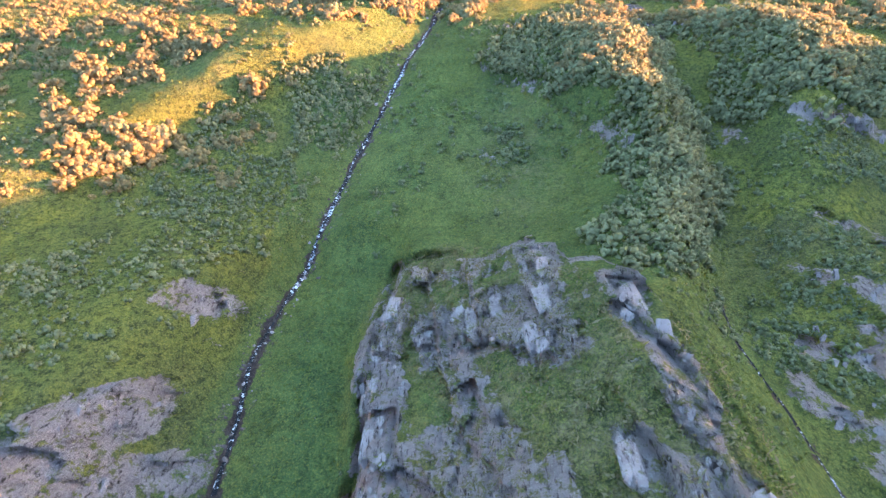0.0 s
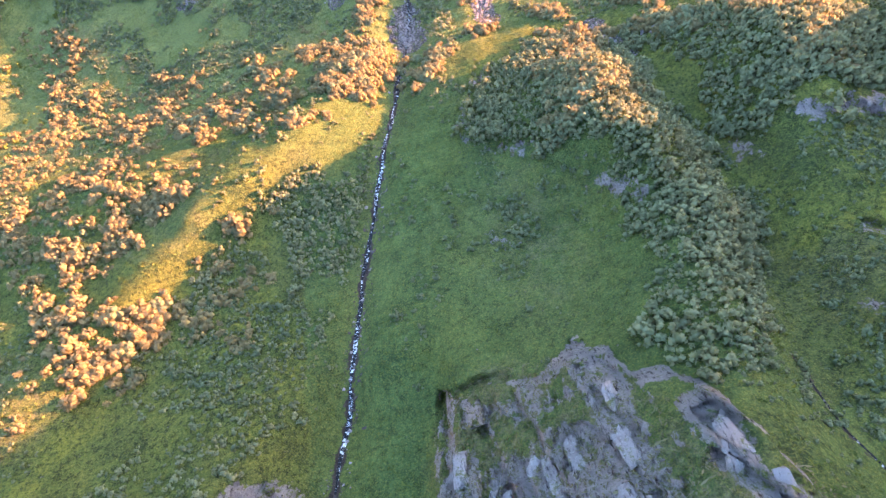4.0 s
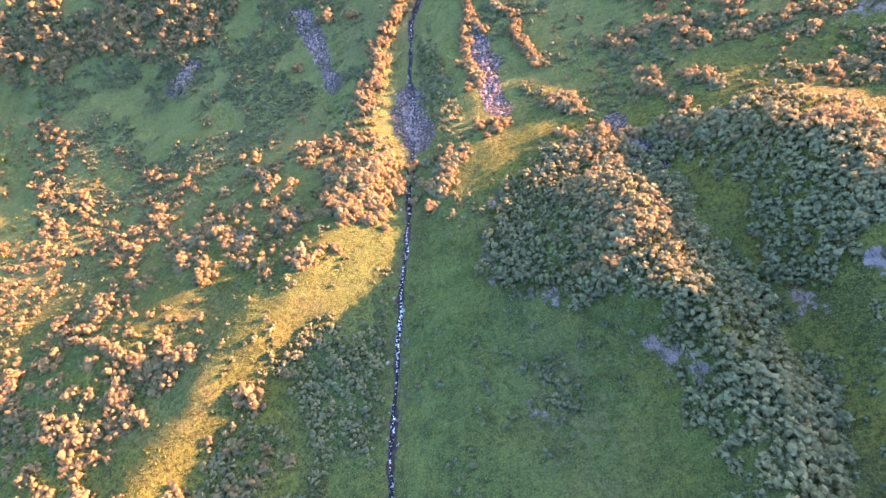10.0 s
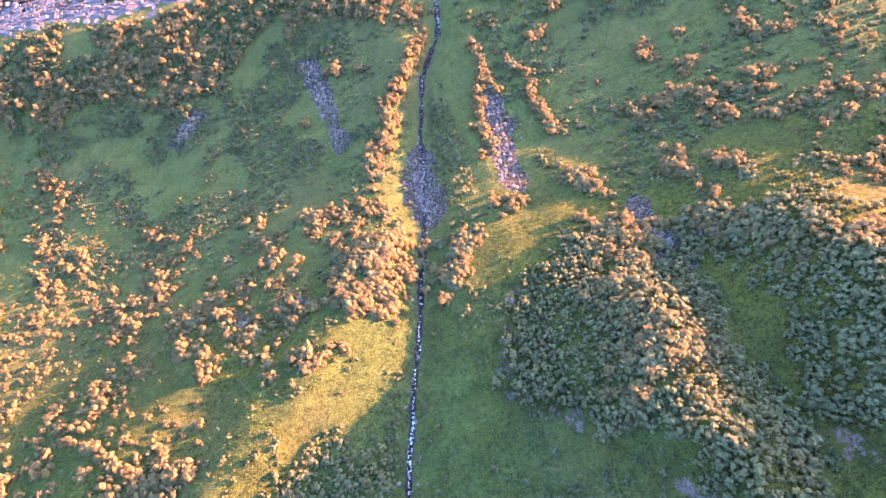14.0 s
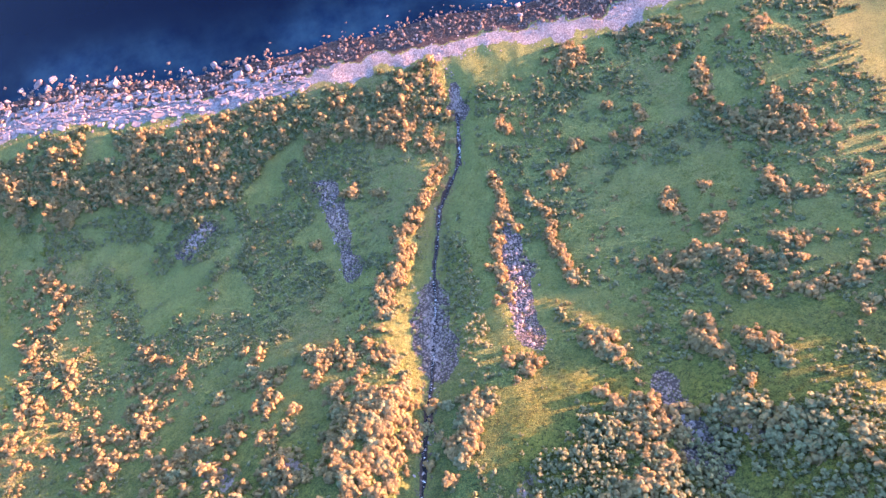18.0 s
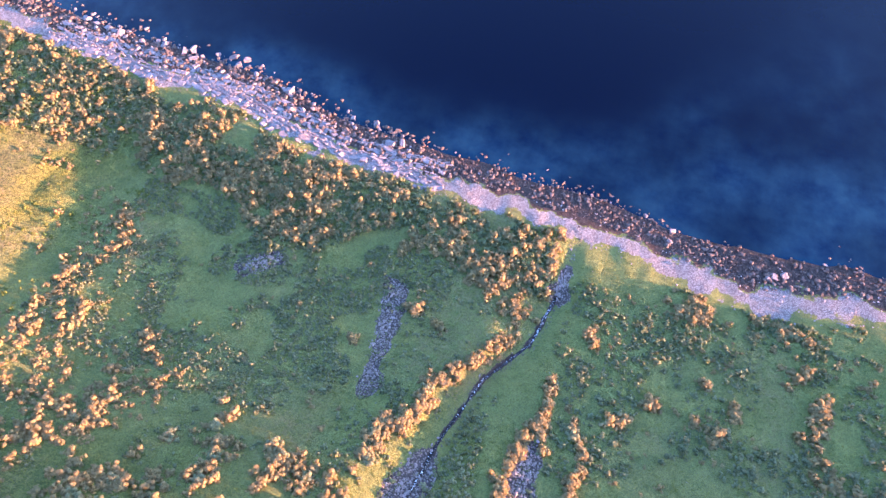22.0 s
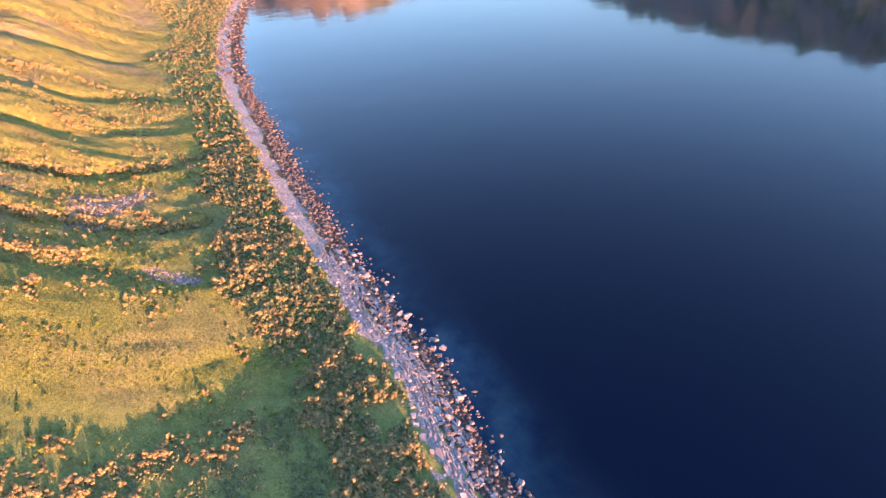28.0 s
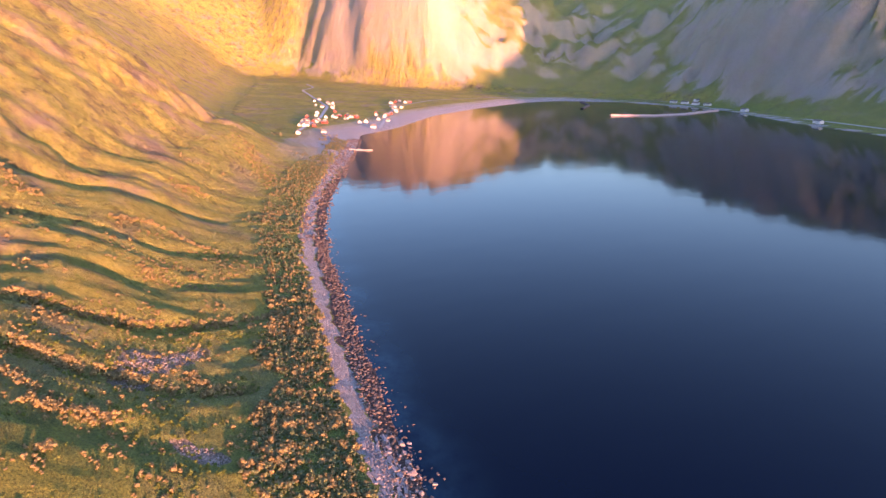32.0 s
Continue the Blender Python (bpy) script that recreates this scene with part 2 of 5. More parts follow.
M_STREAM = make_stream()
M_WALL = make_plain("house_boards", (0.72, 0.7, 0.66), (0.5, 0.48, 0.44), 2.0)
M_RED = make_plain("red_boards", (0.32, 0.07, 0.05), (0.22, 0.06, 0.05), 2.0)
M_ROOF = make_plain("roof_sheets", (0.12, 0.11, 0.11), (0.2, 0.17, 0.16), 1.5)
M_GLASS = make_plain("window_glass", (0.02, 0.025, 0.03), (0.04, 0.045, 0.05), 1.0, 0.1, 0.6)
M_ROAD = make_plain("gravel_road", (0.42, 0.39, 0.37), (0.3, 0.28, 0.27), 3.0, 0.95)
M_WOOD = make_plain("weathered_wood", (0.3, 0.26, 0.22), (0.2, 0.17, 0.15), 1.0, 0.9)


# ---- the lie of the land ----
SEA_EDGE = [(6500, 0), (1400, 120), (500, 170), (220, 190), (98, 197), (75, 190), (49, 194), (23, 199), (-30, 200), (-68, 202),
            (-105, 211), (-140, 213), (-181, 216), (-220, 221), (-273, 229), (-333, 239), (-402, 249), (-487, 268), (-566, 293),
            (-735, 363), (-905, 437), (-1048, 494), (-1120, 594), (-1333, 792), (-1476, 1012), (-1606, 1267), (-1630, 1420),
            (-1500, 1600), (-1162, 1670), (-849, 1520), (-615, 1457), (-300, 1420), (300, 1380), (6500, 1000)]
FLAT_EDGE = [(6500, 0), (1400, 120), (500, 170), (220, 190), (98, 197), (49, 194), (-30, 200), (-68, 202),
             (-105, 211), (-181, 216), (-273, 229), (-402, 249), (-487, 268), (-566, 293),
             (-735, 363), (-880, 400), (-1050, 370), (-1400, 330), (-1900, 430), (-2500, 560), (-3000, 640), (-3050, 800),
             (-2700, 900), (-2350, 1080), (-2000, 1330), (-1830, 1520), (-1560, 1740), (-1162, 1730), (-849, 1580), (-615, 1510),
             (-300, 1470), (300, 1430), (6500, 1050)]


def edge_distance(x, y, ring):
    """Metres from the closed ring, minus inside it."""
    best = np.full(x.shape, 1e12)
    inside = np.zeros(x.shape, bool)
    for (ax, ay), (bx, by) in zip(ring, ring[1:] + ring[:1]):
        ex, ey = bx - ax, by - ay
        k = np.clip(((x - ax) * ex + (y - ay) * ey) / (ex * ex + ey * ey), 0, 1)
        best = np.minimum(best, (x - ax - k * ex) ** 2 + (y - ay - k * ey) ** 2)
        if ay != by:
            inside ^= ((ay > y) != (by > y)) & (x < ax + (y - ay) * ex / (by - ay))
    return np.where(inside, -1.0, 1.0) * np.sqrt(best)


def lattice(i, j, seed):
    h = i.astype(np.uint32) * np.uint32(374761393) + j.astype(np.uint32) * np.uint32(668265263) + np.uint32(seed * 974634777 & 0xFFFFFFFF)
    h = (h ^ (h >> np.uint32(13))) * np.uint32(1274126177)
    return ((h ^ (h >> np.uint32(16))) & np.uint32(0xFFFF)).astype(np.float32) * np.float32(1 / 32767.5) - np.float32(1)


def value_noise(x, y, size, seed):
    """Smooth noise from -1 to 1 with lumps of that size."""
    u, v = x / size, y / size
    iu, iv = np.floor(u), np.floor(v)
    a, b = (u - iu).astype(np.float32), (v - iv).astype(np.float32)
    i, j = iu.astype(np.int32), iv.astype(np.int32)
    a, b = a * a * (3 - 2 * a), b * b * (3 - 2 * b)
    top = lattice(i, j, seed) * (1 - a) + lattice(i + 1, j, seed) * a
    low = lattice(i, j + 1, seed) * (1 - a) + lattice(i + 1, j + 1, seed) * a
    return top * (1 - b) + low * b


def fractal(x, y, size, seed, octaves=4, fall=0.5):
    out, amp = np.zeros(x.shape), 1.0
    for k in range(octaves):
        out += amp * value_noise(x + 17.3 * k, y - 9.1 * k, size / 2**k, seed + k)
        amp *= fall
    return out


def line_distance(x, y, line):
    """Metres from a chain of points, and how far along it (0 to 1)."""
    best, along = np.full(x.shape, 1e12), np.zeros(x.shape)
    for n, ((ax, ay), (bx, by)) in enumerate(zip(line, line[1:])):
        ex, ey = bx - ax, by - ay
        k = np.clip(((x - ax) * ex + (y - ay) * ey) / (ex * ex + ey * ey), 0, 1)
        d = (x - ax - k * ex) ** 2 + (y - ay - k * ey) ** 2
        along = np.where(d < best, (n + k) / (len(line) - 1), along)
        best = np.minimum(best, d)
    return np.sqrt(best), along


def bell(x):
    return np.exp(-x * x)


def ease(x, a, b):
    k = np.clip((x - a) / (b - a), 0, 1)
    return k * k * (3 - 2 * k)


STREAM = [(-21, -40), (-26, -18), (-28, -6), (-27, 2), (-24, 13), (-21, 26), (-17, 40), (-12, 55), (-8, 69), (-5, 82), (-2, 96), (1, 113), (6, 130), (15, 143),
          (19, 160), (20, 178), (22, 197)]
RIGHT_GULLY = [(31, -18), (30, -9), (28, -3), (31, 4), (40, 14), (43, 24), (44, 36), (41, 48), (41, 60), (40, 73)]
RIVULET = [(31, -18), (30, -9), (28.5, -3), (30, 3)]
RIDGES = [  # chain, height, half width
    ([(23, 45), (28, 51)], 7.5, 9.5),
    ([(24, 13), (29, 25), (30, 36)], 10.0, 7.5),
    ([(54, 26), (60, 44), (62, 54)], 9.0, 12.0),
    ([(46, 8), (64, -6)], 7.0, 9.0),
    ([(18, -40), (18, -12), (16, 0)], 15.0, 13.0),
    ([(-74, 22), (-54, 42), (-40, 55), (-27, 67), (-17, 80)], 5.0, 9.0),
    ([(-104, 18), (-98, 40), (-84, 66)], 2.5, 22.0),
    ([(-86, 30), (-70, 52), (-56, 66), (-40, 80), (-30, 93)], 3.2, 9.0),
    # next three: unseen rises east of the view, added to cast shade on the slope
    ([(150, -80), (150, 11)], 40.0, 24.0),
    ([(150, -90), (150, -9)], 16.0, 26.0),
    ([(150, 22), (150, 52)], 23.0, 8.0),
    ([(-16, 92), (-12, 112), (4, 140)], 1.7, 6.0),
    ([(12, 84), (14, 100), (14, 120)], 0.8, 5.0),
]
SLOPE_D = [0, 10, 18, 24, 40, 60, 75, 90, 105, 125, 145, 165, 182, 200, 230, 270, 330, 420, 600, 900, 1300, 2000]
SLOPE_Z = [0, 1.6, 2.8, 3.8, 5.2, 8.5, 12.5, 20, 31, 52, 70, 79, 91, 113, 146, 176, 210, 268, 400, 600, 760, 860]


ROCKS_KNOLL = [  # chain, half width, how bare
    ([(8, 7.5), (8, 2), (8.5, -2)], 2.4, 1.0), ([(-4, -2), (0, -1), (4, 0.5), (7, -2)], 3.4, 1.0), ([(-9, 6.5), (-4, 5), (0, 5), (4, 6)], 1.4, 0.8),
    ([(-10, 0), (-10.5, -8), (-9, -13), (-9.5, -24)], 2.4, 1.0), ([(0, -7), (3, -11)], 2.4, 0.85), ([(-7, -14), (0, -14), (6, -13.5)], 2.6, 0.88),
    ([(-8, -19), (0, -20), (10, -18), (16, -17)], 3.0, 0.9), ([(15, 3.5), (15, -1), (17, -4), (16.5, -8)], 1.9, 1.0), ([(12, -10), (18, -11.5)], 2.2, 0.95),
]
ROCKS_SLOPE = [
    ([(-38, 3), (-33, 1)], 2.3, 0.95), ([(-41, -12), (-35, -9.5)], 2.6, 1.0), ([(-39, -15), (-29, -16.5)], 1.7, 0.9),
    ([(42, 6), (49, 0)], 1.7, 0.9), ([(38, -3), (46, -7)], 1.9, 0.9), ([(33, -8), (41, -12)], 1.9, 0.9), ([(56, 10), (62, 7)], 1.6, 0.8),
    ([(41, 5), (48, 1)], 1.1, 0.8), ([(45, -2), (55, -6)], 1.3, 0.85), ([(37, -14), (47, -18)], 1.5, 0.9), ([(53, 4), (61, 0)], 1.1, 0.8), ([(50, 14), (58, 11)], 1.0, 0.7), ([(-30, -19), (-24, -22)], 1.3, 0.85),
]
ROCKS_RIDGE = [
    ([(3, 49), (5, 46), (12, 43)], 1.3, 0.66), ([(3, 50), (5, 58), (10, 64)], 1.3, 0.6), ([(15, 39), (19, 35)], 1.1, 0.62), ([(20, 33), (25, 29)], 1.1, 0.85), ([(2, 28), (6, 26)], 0.8, 0.7), ([(44, 32), (48, 27)], 1.0, 0.7),
    ([(55, 33), (64, 32), (72, 30)], 1.9, 0.9), ([(-50, 79), (-46, 77)], 2.0, 0.9), ([(-35, 76), (-32, 75)], 1.6, 0.9), ([(45, 65), (50, 63)], 1.6, 0.85),
    ([(92, 78), (104, 74)], 1.8, 0.7),
]
HEAD = [(-4, 1), (6, -3), (14, -9), (4, -14), (0, -22)]


def rockiness(x, y):
    """Where bare rock shows: 0 to 1."""
    rock = np.zeros(x.shape)
    near = (x > -60) & (x < 112) & (y > -40) & (y < 90)
    if not near.any():
        return rock
    px, py = x[near], y[near]
    edge = 1.1 * fractal(px, py, 3.4, 62, 4, 0.6)
    out = np.zeros(px.shape)
    for chain, wide, bare in ROCKS_KNOLL + ROCKS_SLOPE + ROCKS_RIDGE:
        d, _ = line_distance(px, py, chain)
        out = np.maximum(out, bare * ease(wide - d + edge, -0.7, 0.7))
    rock[near] = out
    return rock


def heady(x, y):
    """The dry, rocky knoll: 0 to 1."""
    d, _ = line_distance(x, y, HEAD)
    return ease(9.0 - d + 1.5 * fractal(x, y, 7, 61, 3), -2, 2)


def crags(x, y):
    """Broken, slanting ledges of the bare rock, in metres."""
    u, v = 0.92 * x + 0.39 * y, -0.39 * x + 0.92 * y
    out = np.zeros(x.shape)
    for size, lift, seed in ((3.4, 1.9, 71), (1.4, 0.7, 74), (0.6, 0.2, 78)):
        w = u / size + 0.9 * fractal(x, y, 2.4 * size, seed, 2)
        q = v / (2.2 * size) + 0.8 * value_noise(x, y, 2 * size, seed + 2) + 0.37 * np.floor(w)
        cell = lattice(np.floor(w).astype(np.int32), np.floor(q).astype(np.int32), seed + 4)
        out += lift * (0.7 * (0.5 - (w - np.floor(w))) + 0.7 * cell + 0.5 * (0.5 - (q - np.floor(q))))
    return out


FAR_CREST = [(3200, 2500, 520), (900, 2400, 480), (-100, 2250, 380), (-545, 2130, 350), (-880, 2010, 350), (-1130, 1880, 345), (-1458, 2070, 370), (-2286, 2540, 420),
             (-2600, 2400, 440), (-3400, 2450, 500), (-2560, 1640, 450), (-2285, 1215, 455), (-2560, 1080, 440), (-3280, 1010, 540), (-3700, 600, 520)]


def far_mountain(x, y, df):
    """The range across the bay: up from its foot to a jagged crest."""
    best, z = np.full(x.shape, 1e12), np.zeros(x.shape)
    along = np.zeros(x.shape)
    run = 0.0
    for (ax, ay, az), (bx, by, bz) in zip(FAR_CREST, FAR_CREST[1:]):
        ex, ey = bx - ax, by - ay
        k = np.clip(((x - ax) * ex + (y - ay) * ey) / (ex * ex + ey * ey), 0, 1)
        d = np.hypot(x - ax - k * ex, y - ay - k * ey)
        near = d < best
        z, along, best = np.where(near, az + k * (bz - az), z), np.where(near, run + k * math.hypot(ex, ey), along), np.minimum(best, d)
        run += math.hypot(ex, ey)
    t = np.clip(df, 0, None) / (np.clip(df, 0, None) + best + 1)
    wob = along + 90 * value_noise(x, y, 170, 111)
    gully = np.abs(((wob / 95) % 1) - 0.5) * 2 + 0.6 * np.abs(((wob / 37) % 1) - 0.5)
    rough = (24 * gully - 25 + 55 * fractal(x, y, 120, 113, 5, 0.6)) * np.clip(4 * t * (1 - t), 0, 1) * ease(t, 0.05, 0.35)
    return z * (0.25 * t + 0.75 * t * t * (3 - 2 * t)) + rough + 22 * fractal(x, y, 60, 117, 3) * ease(t, 0.6, 0.95)


GULLIES = [  # straight down the mountainside: chain, depth, half width
    ([(-747, 20), (-722, 65), (-762, 108), (-819, 194), (-990, 262)], 10.0, 10.0),
    ([(-864, 36), (-780, 75), (-752, 113), (-667, 170)], 6.0, 7.0),
    ([(-505, 48), (-526, 68), (-509, 92)], 5.0, 6.0),
    ([(-455, 54), (-468, 73), (-483, 128), (-491, 178)], 6.0, 7.0),
    ([(-392, 62), (-394, 100), (-400, 142), (-409, 188)], 6.5, 8.0),
    ([(-330, 60), (-335, 100), (-345, 140), (-350, 180)], 3.0, 6.0),
    ([(-282, 80), (-284, 100), (-292, 134), (-301, 165), (-314, 203)], 4.5, 5.0),
    ([(-240, 80), (-239, 101), (-240, 117), (-236, 136), (-236, 166)], 3.5, 5.0),
    ([(-196, 84), (-200, 120), (-190, 150)], 2.0, 5.0),
]
OUTCROP = [(-10.6, 7.0), (-4, 8.0), (3, 7.6), (6.5, 9.6), (10.5, 8.8), (11, 6.0), (15.0, 6.6), (18.4, 1.0), (19.4, -5), (19.6, -12), (24, -17), (22, -40), (-11.5, -40), (-11.5, -12), (-11.2, -3)]


def height(x, y):
    x, y = np.asarray(x, float), np.asarray(y, float)
    ds, df = edge_distance(x, y, SEA_EDGE), edge_distance(x, y, FLAT_EDGE)
    ds = ds + 2.0 * value_noise(x, y, 14.0, 3) * bell(ds / 30)
    z = np.interp(df, SLOPE_D, SLOPE_Z) * (1 - 0.3 * ease(-x, 150, 270) * ease(400 - df, 0, 250))
    # the flat valley floor behind the beach
    floor = np.interp(ds, [-400, -60, -15, 0, 30, 200, 1500, 4000], [-30, -9, -2.2, 0, 2.5, 9, 38, 120])
    z = np.where(df > 0, np.maximum(z, np.minimum(floor, 60) + 0.9 * z), floor)
    # the farther mountains
    far = ease(np.hypot(x + 60, y - 80), 230, 520)
    across = ease(y + 0.04 * x, 560, 760)
    z += far * (1 - across) * ease(df, 120, 600) * (28 * fractal(x, y, 240, 11, 4))
    z = np.where((df > 0) & (across > 0), z * (1 - across) + across * (np.minimum(floor, 45) + far_mountain(x, y, df)), z)
    # ribs that run down the near mountain's side
    side = ease(df, 12, 70) * ease(-x, 120, 200) * ease(1500 - y, 0, 600) * ease(1400 + x, 0, 500)
    rib = np.sin(x / 7.2 + 2.2 * value_noise(x, y, 80, 31) + 0.012 * df) + 0.6 * np.sin(x / 2.9 + 0.01 * df + 1.5 * value_noise(x, y, 40, 32))
    z += side * (1.0 * rib * np.clip(0.55 + 0.9 * value_noise(x, y, 110, 34), 0.05, 1.4) + 1.4 * fractal(x, y, 22, 33, 3)) * np.clip(df / 110, 0.25, 2.2)
    for chain, deep, wide in GULLIES:
        d, k = line_distance(x, y, chain)
        z -= deep * ease(ds, 18, 75) * bell((d + 0.5 * wide * value_noise(x, y, 16, 35)) / wide)
    # an unseen headland across the bay, added to shade the mountains there
    d, _ = line_distance(x, y, [(300, 2060), (420, 2600)])
    z += (190 + 40 * fractal(x, y, 160, 119, 3)) * bell(d / 280) * ease(df, 0, 200)
    near = 1 - far
    for chain, up, wide in RIDGES:
        d, _ = line_distance(x, y, chain)
        z += up * bell(d / wide)
    d, k = line_distance(x, y, STREAM)
    z -= ((2.6 - 1.2 * k) * bell(d / 5.5) + 0.6 * bell(d / 1.6)) * ease(ds, 14, 40)
    floor = np.where(x > -27, ease(17.2 - d, 0, 5.0), bell(d / 8))
    z -= 10.0 * ease(18 - y, 0, 14) * floor * (np.abs(y) < 200)
    d, k = line_distance(x, y, RIGHT_GULLY)
    z -= (3.2 - 2.4 * k) * bell(d / 5.0)
    land = ease(ds, 0, 25)
    z += near * ease(y, 5, 20) * (1 - ease(y, 56, 84)) * 0.05 * np.clip(x + 72, -60, 0)
    # furrows on the lit bank
    z += ease(-x, 122, 150) * (1 - ease(-x, 250, 330)) * ease(ds, 20, 50) * (0.7 * value_noise(x, y / 4.5, 5.5, 49) + 0.35 * value_noise(x, y / 3.0, 2.6, 50))
    # the field leans away from the evening sun
    z += near * ease(ds, 14, 60) * ease(y, 56, 84) * (1 - ease(-x, 128, 185)) * (np.where(x > 0, 0.05, 0.064) * np.clip(x, -125, 105) - ease(ds, 35, 95) * 0.07 * np.clip(-60 - x, 0, 65))
    z += near * land * ((1.0 - 0.6 * ease(y, 60, 85)) * fractal(x, y, 30, 41, 3) + 0.3 * fractal(x, y, 6, 45, 2))
    # the knoll: a block that leans to the stream, with a scarp all round
    d = edge_distance(x, y, OUTCROP) + 0.5 * fractal(x, y, 3.0, 63, 3)
    z += np.where(np.abs(x) < 60, (2.2 * ease(-d, -0.5, 0.7) - 0.42 * np.clip(4 - x, 0, 15) * ease(-d, -1.5, 0.5)) * ease(y, -60, -30), 0.0)
    # low ribs that run straight down the lower slope
    z += near * ease(y, 70, 95) * land * (0.25 * value_noise(x, y / 6.0, 9.0, 47) + 0.12 * value_noise(x, y / 4.0, 3.5, 48))
    z += rockiness(x, y) * (crags(x, y) + 0.5) + 0.35 * heady(x, y) * crags(x, y)
    return z


def ground_at(x, y):
    return float(height(np.array([x]), np.array([y]))[0])


# ---- helpers for meshes ----
def mesh_of(name, verts, faces, material, smooth=False, attrs=()):
    """A mesh from arrays: faces all with the same number of corners. attrs: (name, kind, values by vertex)."""
    me = bpy.data.meshes.new(name)
    verts, faces = np.asarray(verts, np.float32), np.asarray(faces, np.int32)
    me.vertices.add(len(verts))
    me.vertices.foreach_set("co", verts.ravel())
    count, corners = faces.shape
    me.loops.add(count * corners)
    me.loops.foreach_set("vertex_index", faces.ravel())
    me.polygons.add(count)
    me.polygons.foreach_set("loop_start", np.arange(0, count * corners, corners, dtype=np.int32))
    me.polygons.foreach_set("use_smooth", np.full(count, smooth))
    for key, kind, values in attrs:
        a = me.attributes.new(key, kind, "POINT")
        a.data.foreach_set("color" if kind == "FLOAT_COLOR" else "value", np.asarray(values, np.float32).ravel())
    me.materials.append(material)
    me.update(calc_edges=True)
    me.validate()
    return me


def spaced(*stretches):
    """Grid lines: stretches of (from, to, step at the start, step at the end)."""
    out = [stretches[0][0]]
    for a, b, s, e in stretches:
        while out[-1] < b - 1e-6:
            k = (out[-1] - a) / (b - a)
            out.append(min(out[-1] + s * (e / s) ** k, b))
    return np.array(out)


def grid_mesh(xs, ys):
    gx, gy = np.meshgrid(xs, ys)
    nx, ny = len(xs), len(ys)
    i = (np.arange(ny - 1)[:, None] * nx + np.arange(nx - 1)[None]).ravel()
    return gx.ravel(), gy.ravel(), np.stack([i, i + 1, i + nx + 1, i + nx], 1)


# ---- the ground: one sheet to the skyline ----
SCREE = [([(18, 89), (20, 102), (22, 116)], 4.0), ([(-21, 119), (-23, 134), (-26, 148)], 3.2), ([(-3, 88), (-1, 104)], 4.6), ([(-70, 140), (-62, 146)], 3.0),
         ([(-262, 128), (-240, 122)], 6.0), ([(-270, 150), (-255, 134)], 5.0), ([(-197, 140), (-190, 150)], 4.0), ([(38, 72), (40, 60)], 2.5), ([(19, 160), (20, 168)], 1.8)]


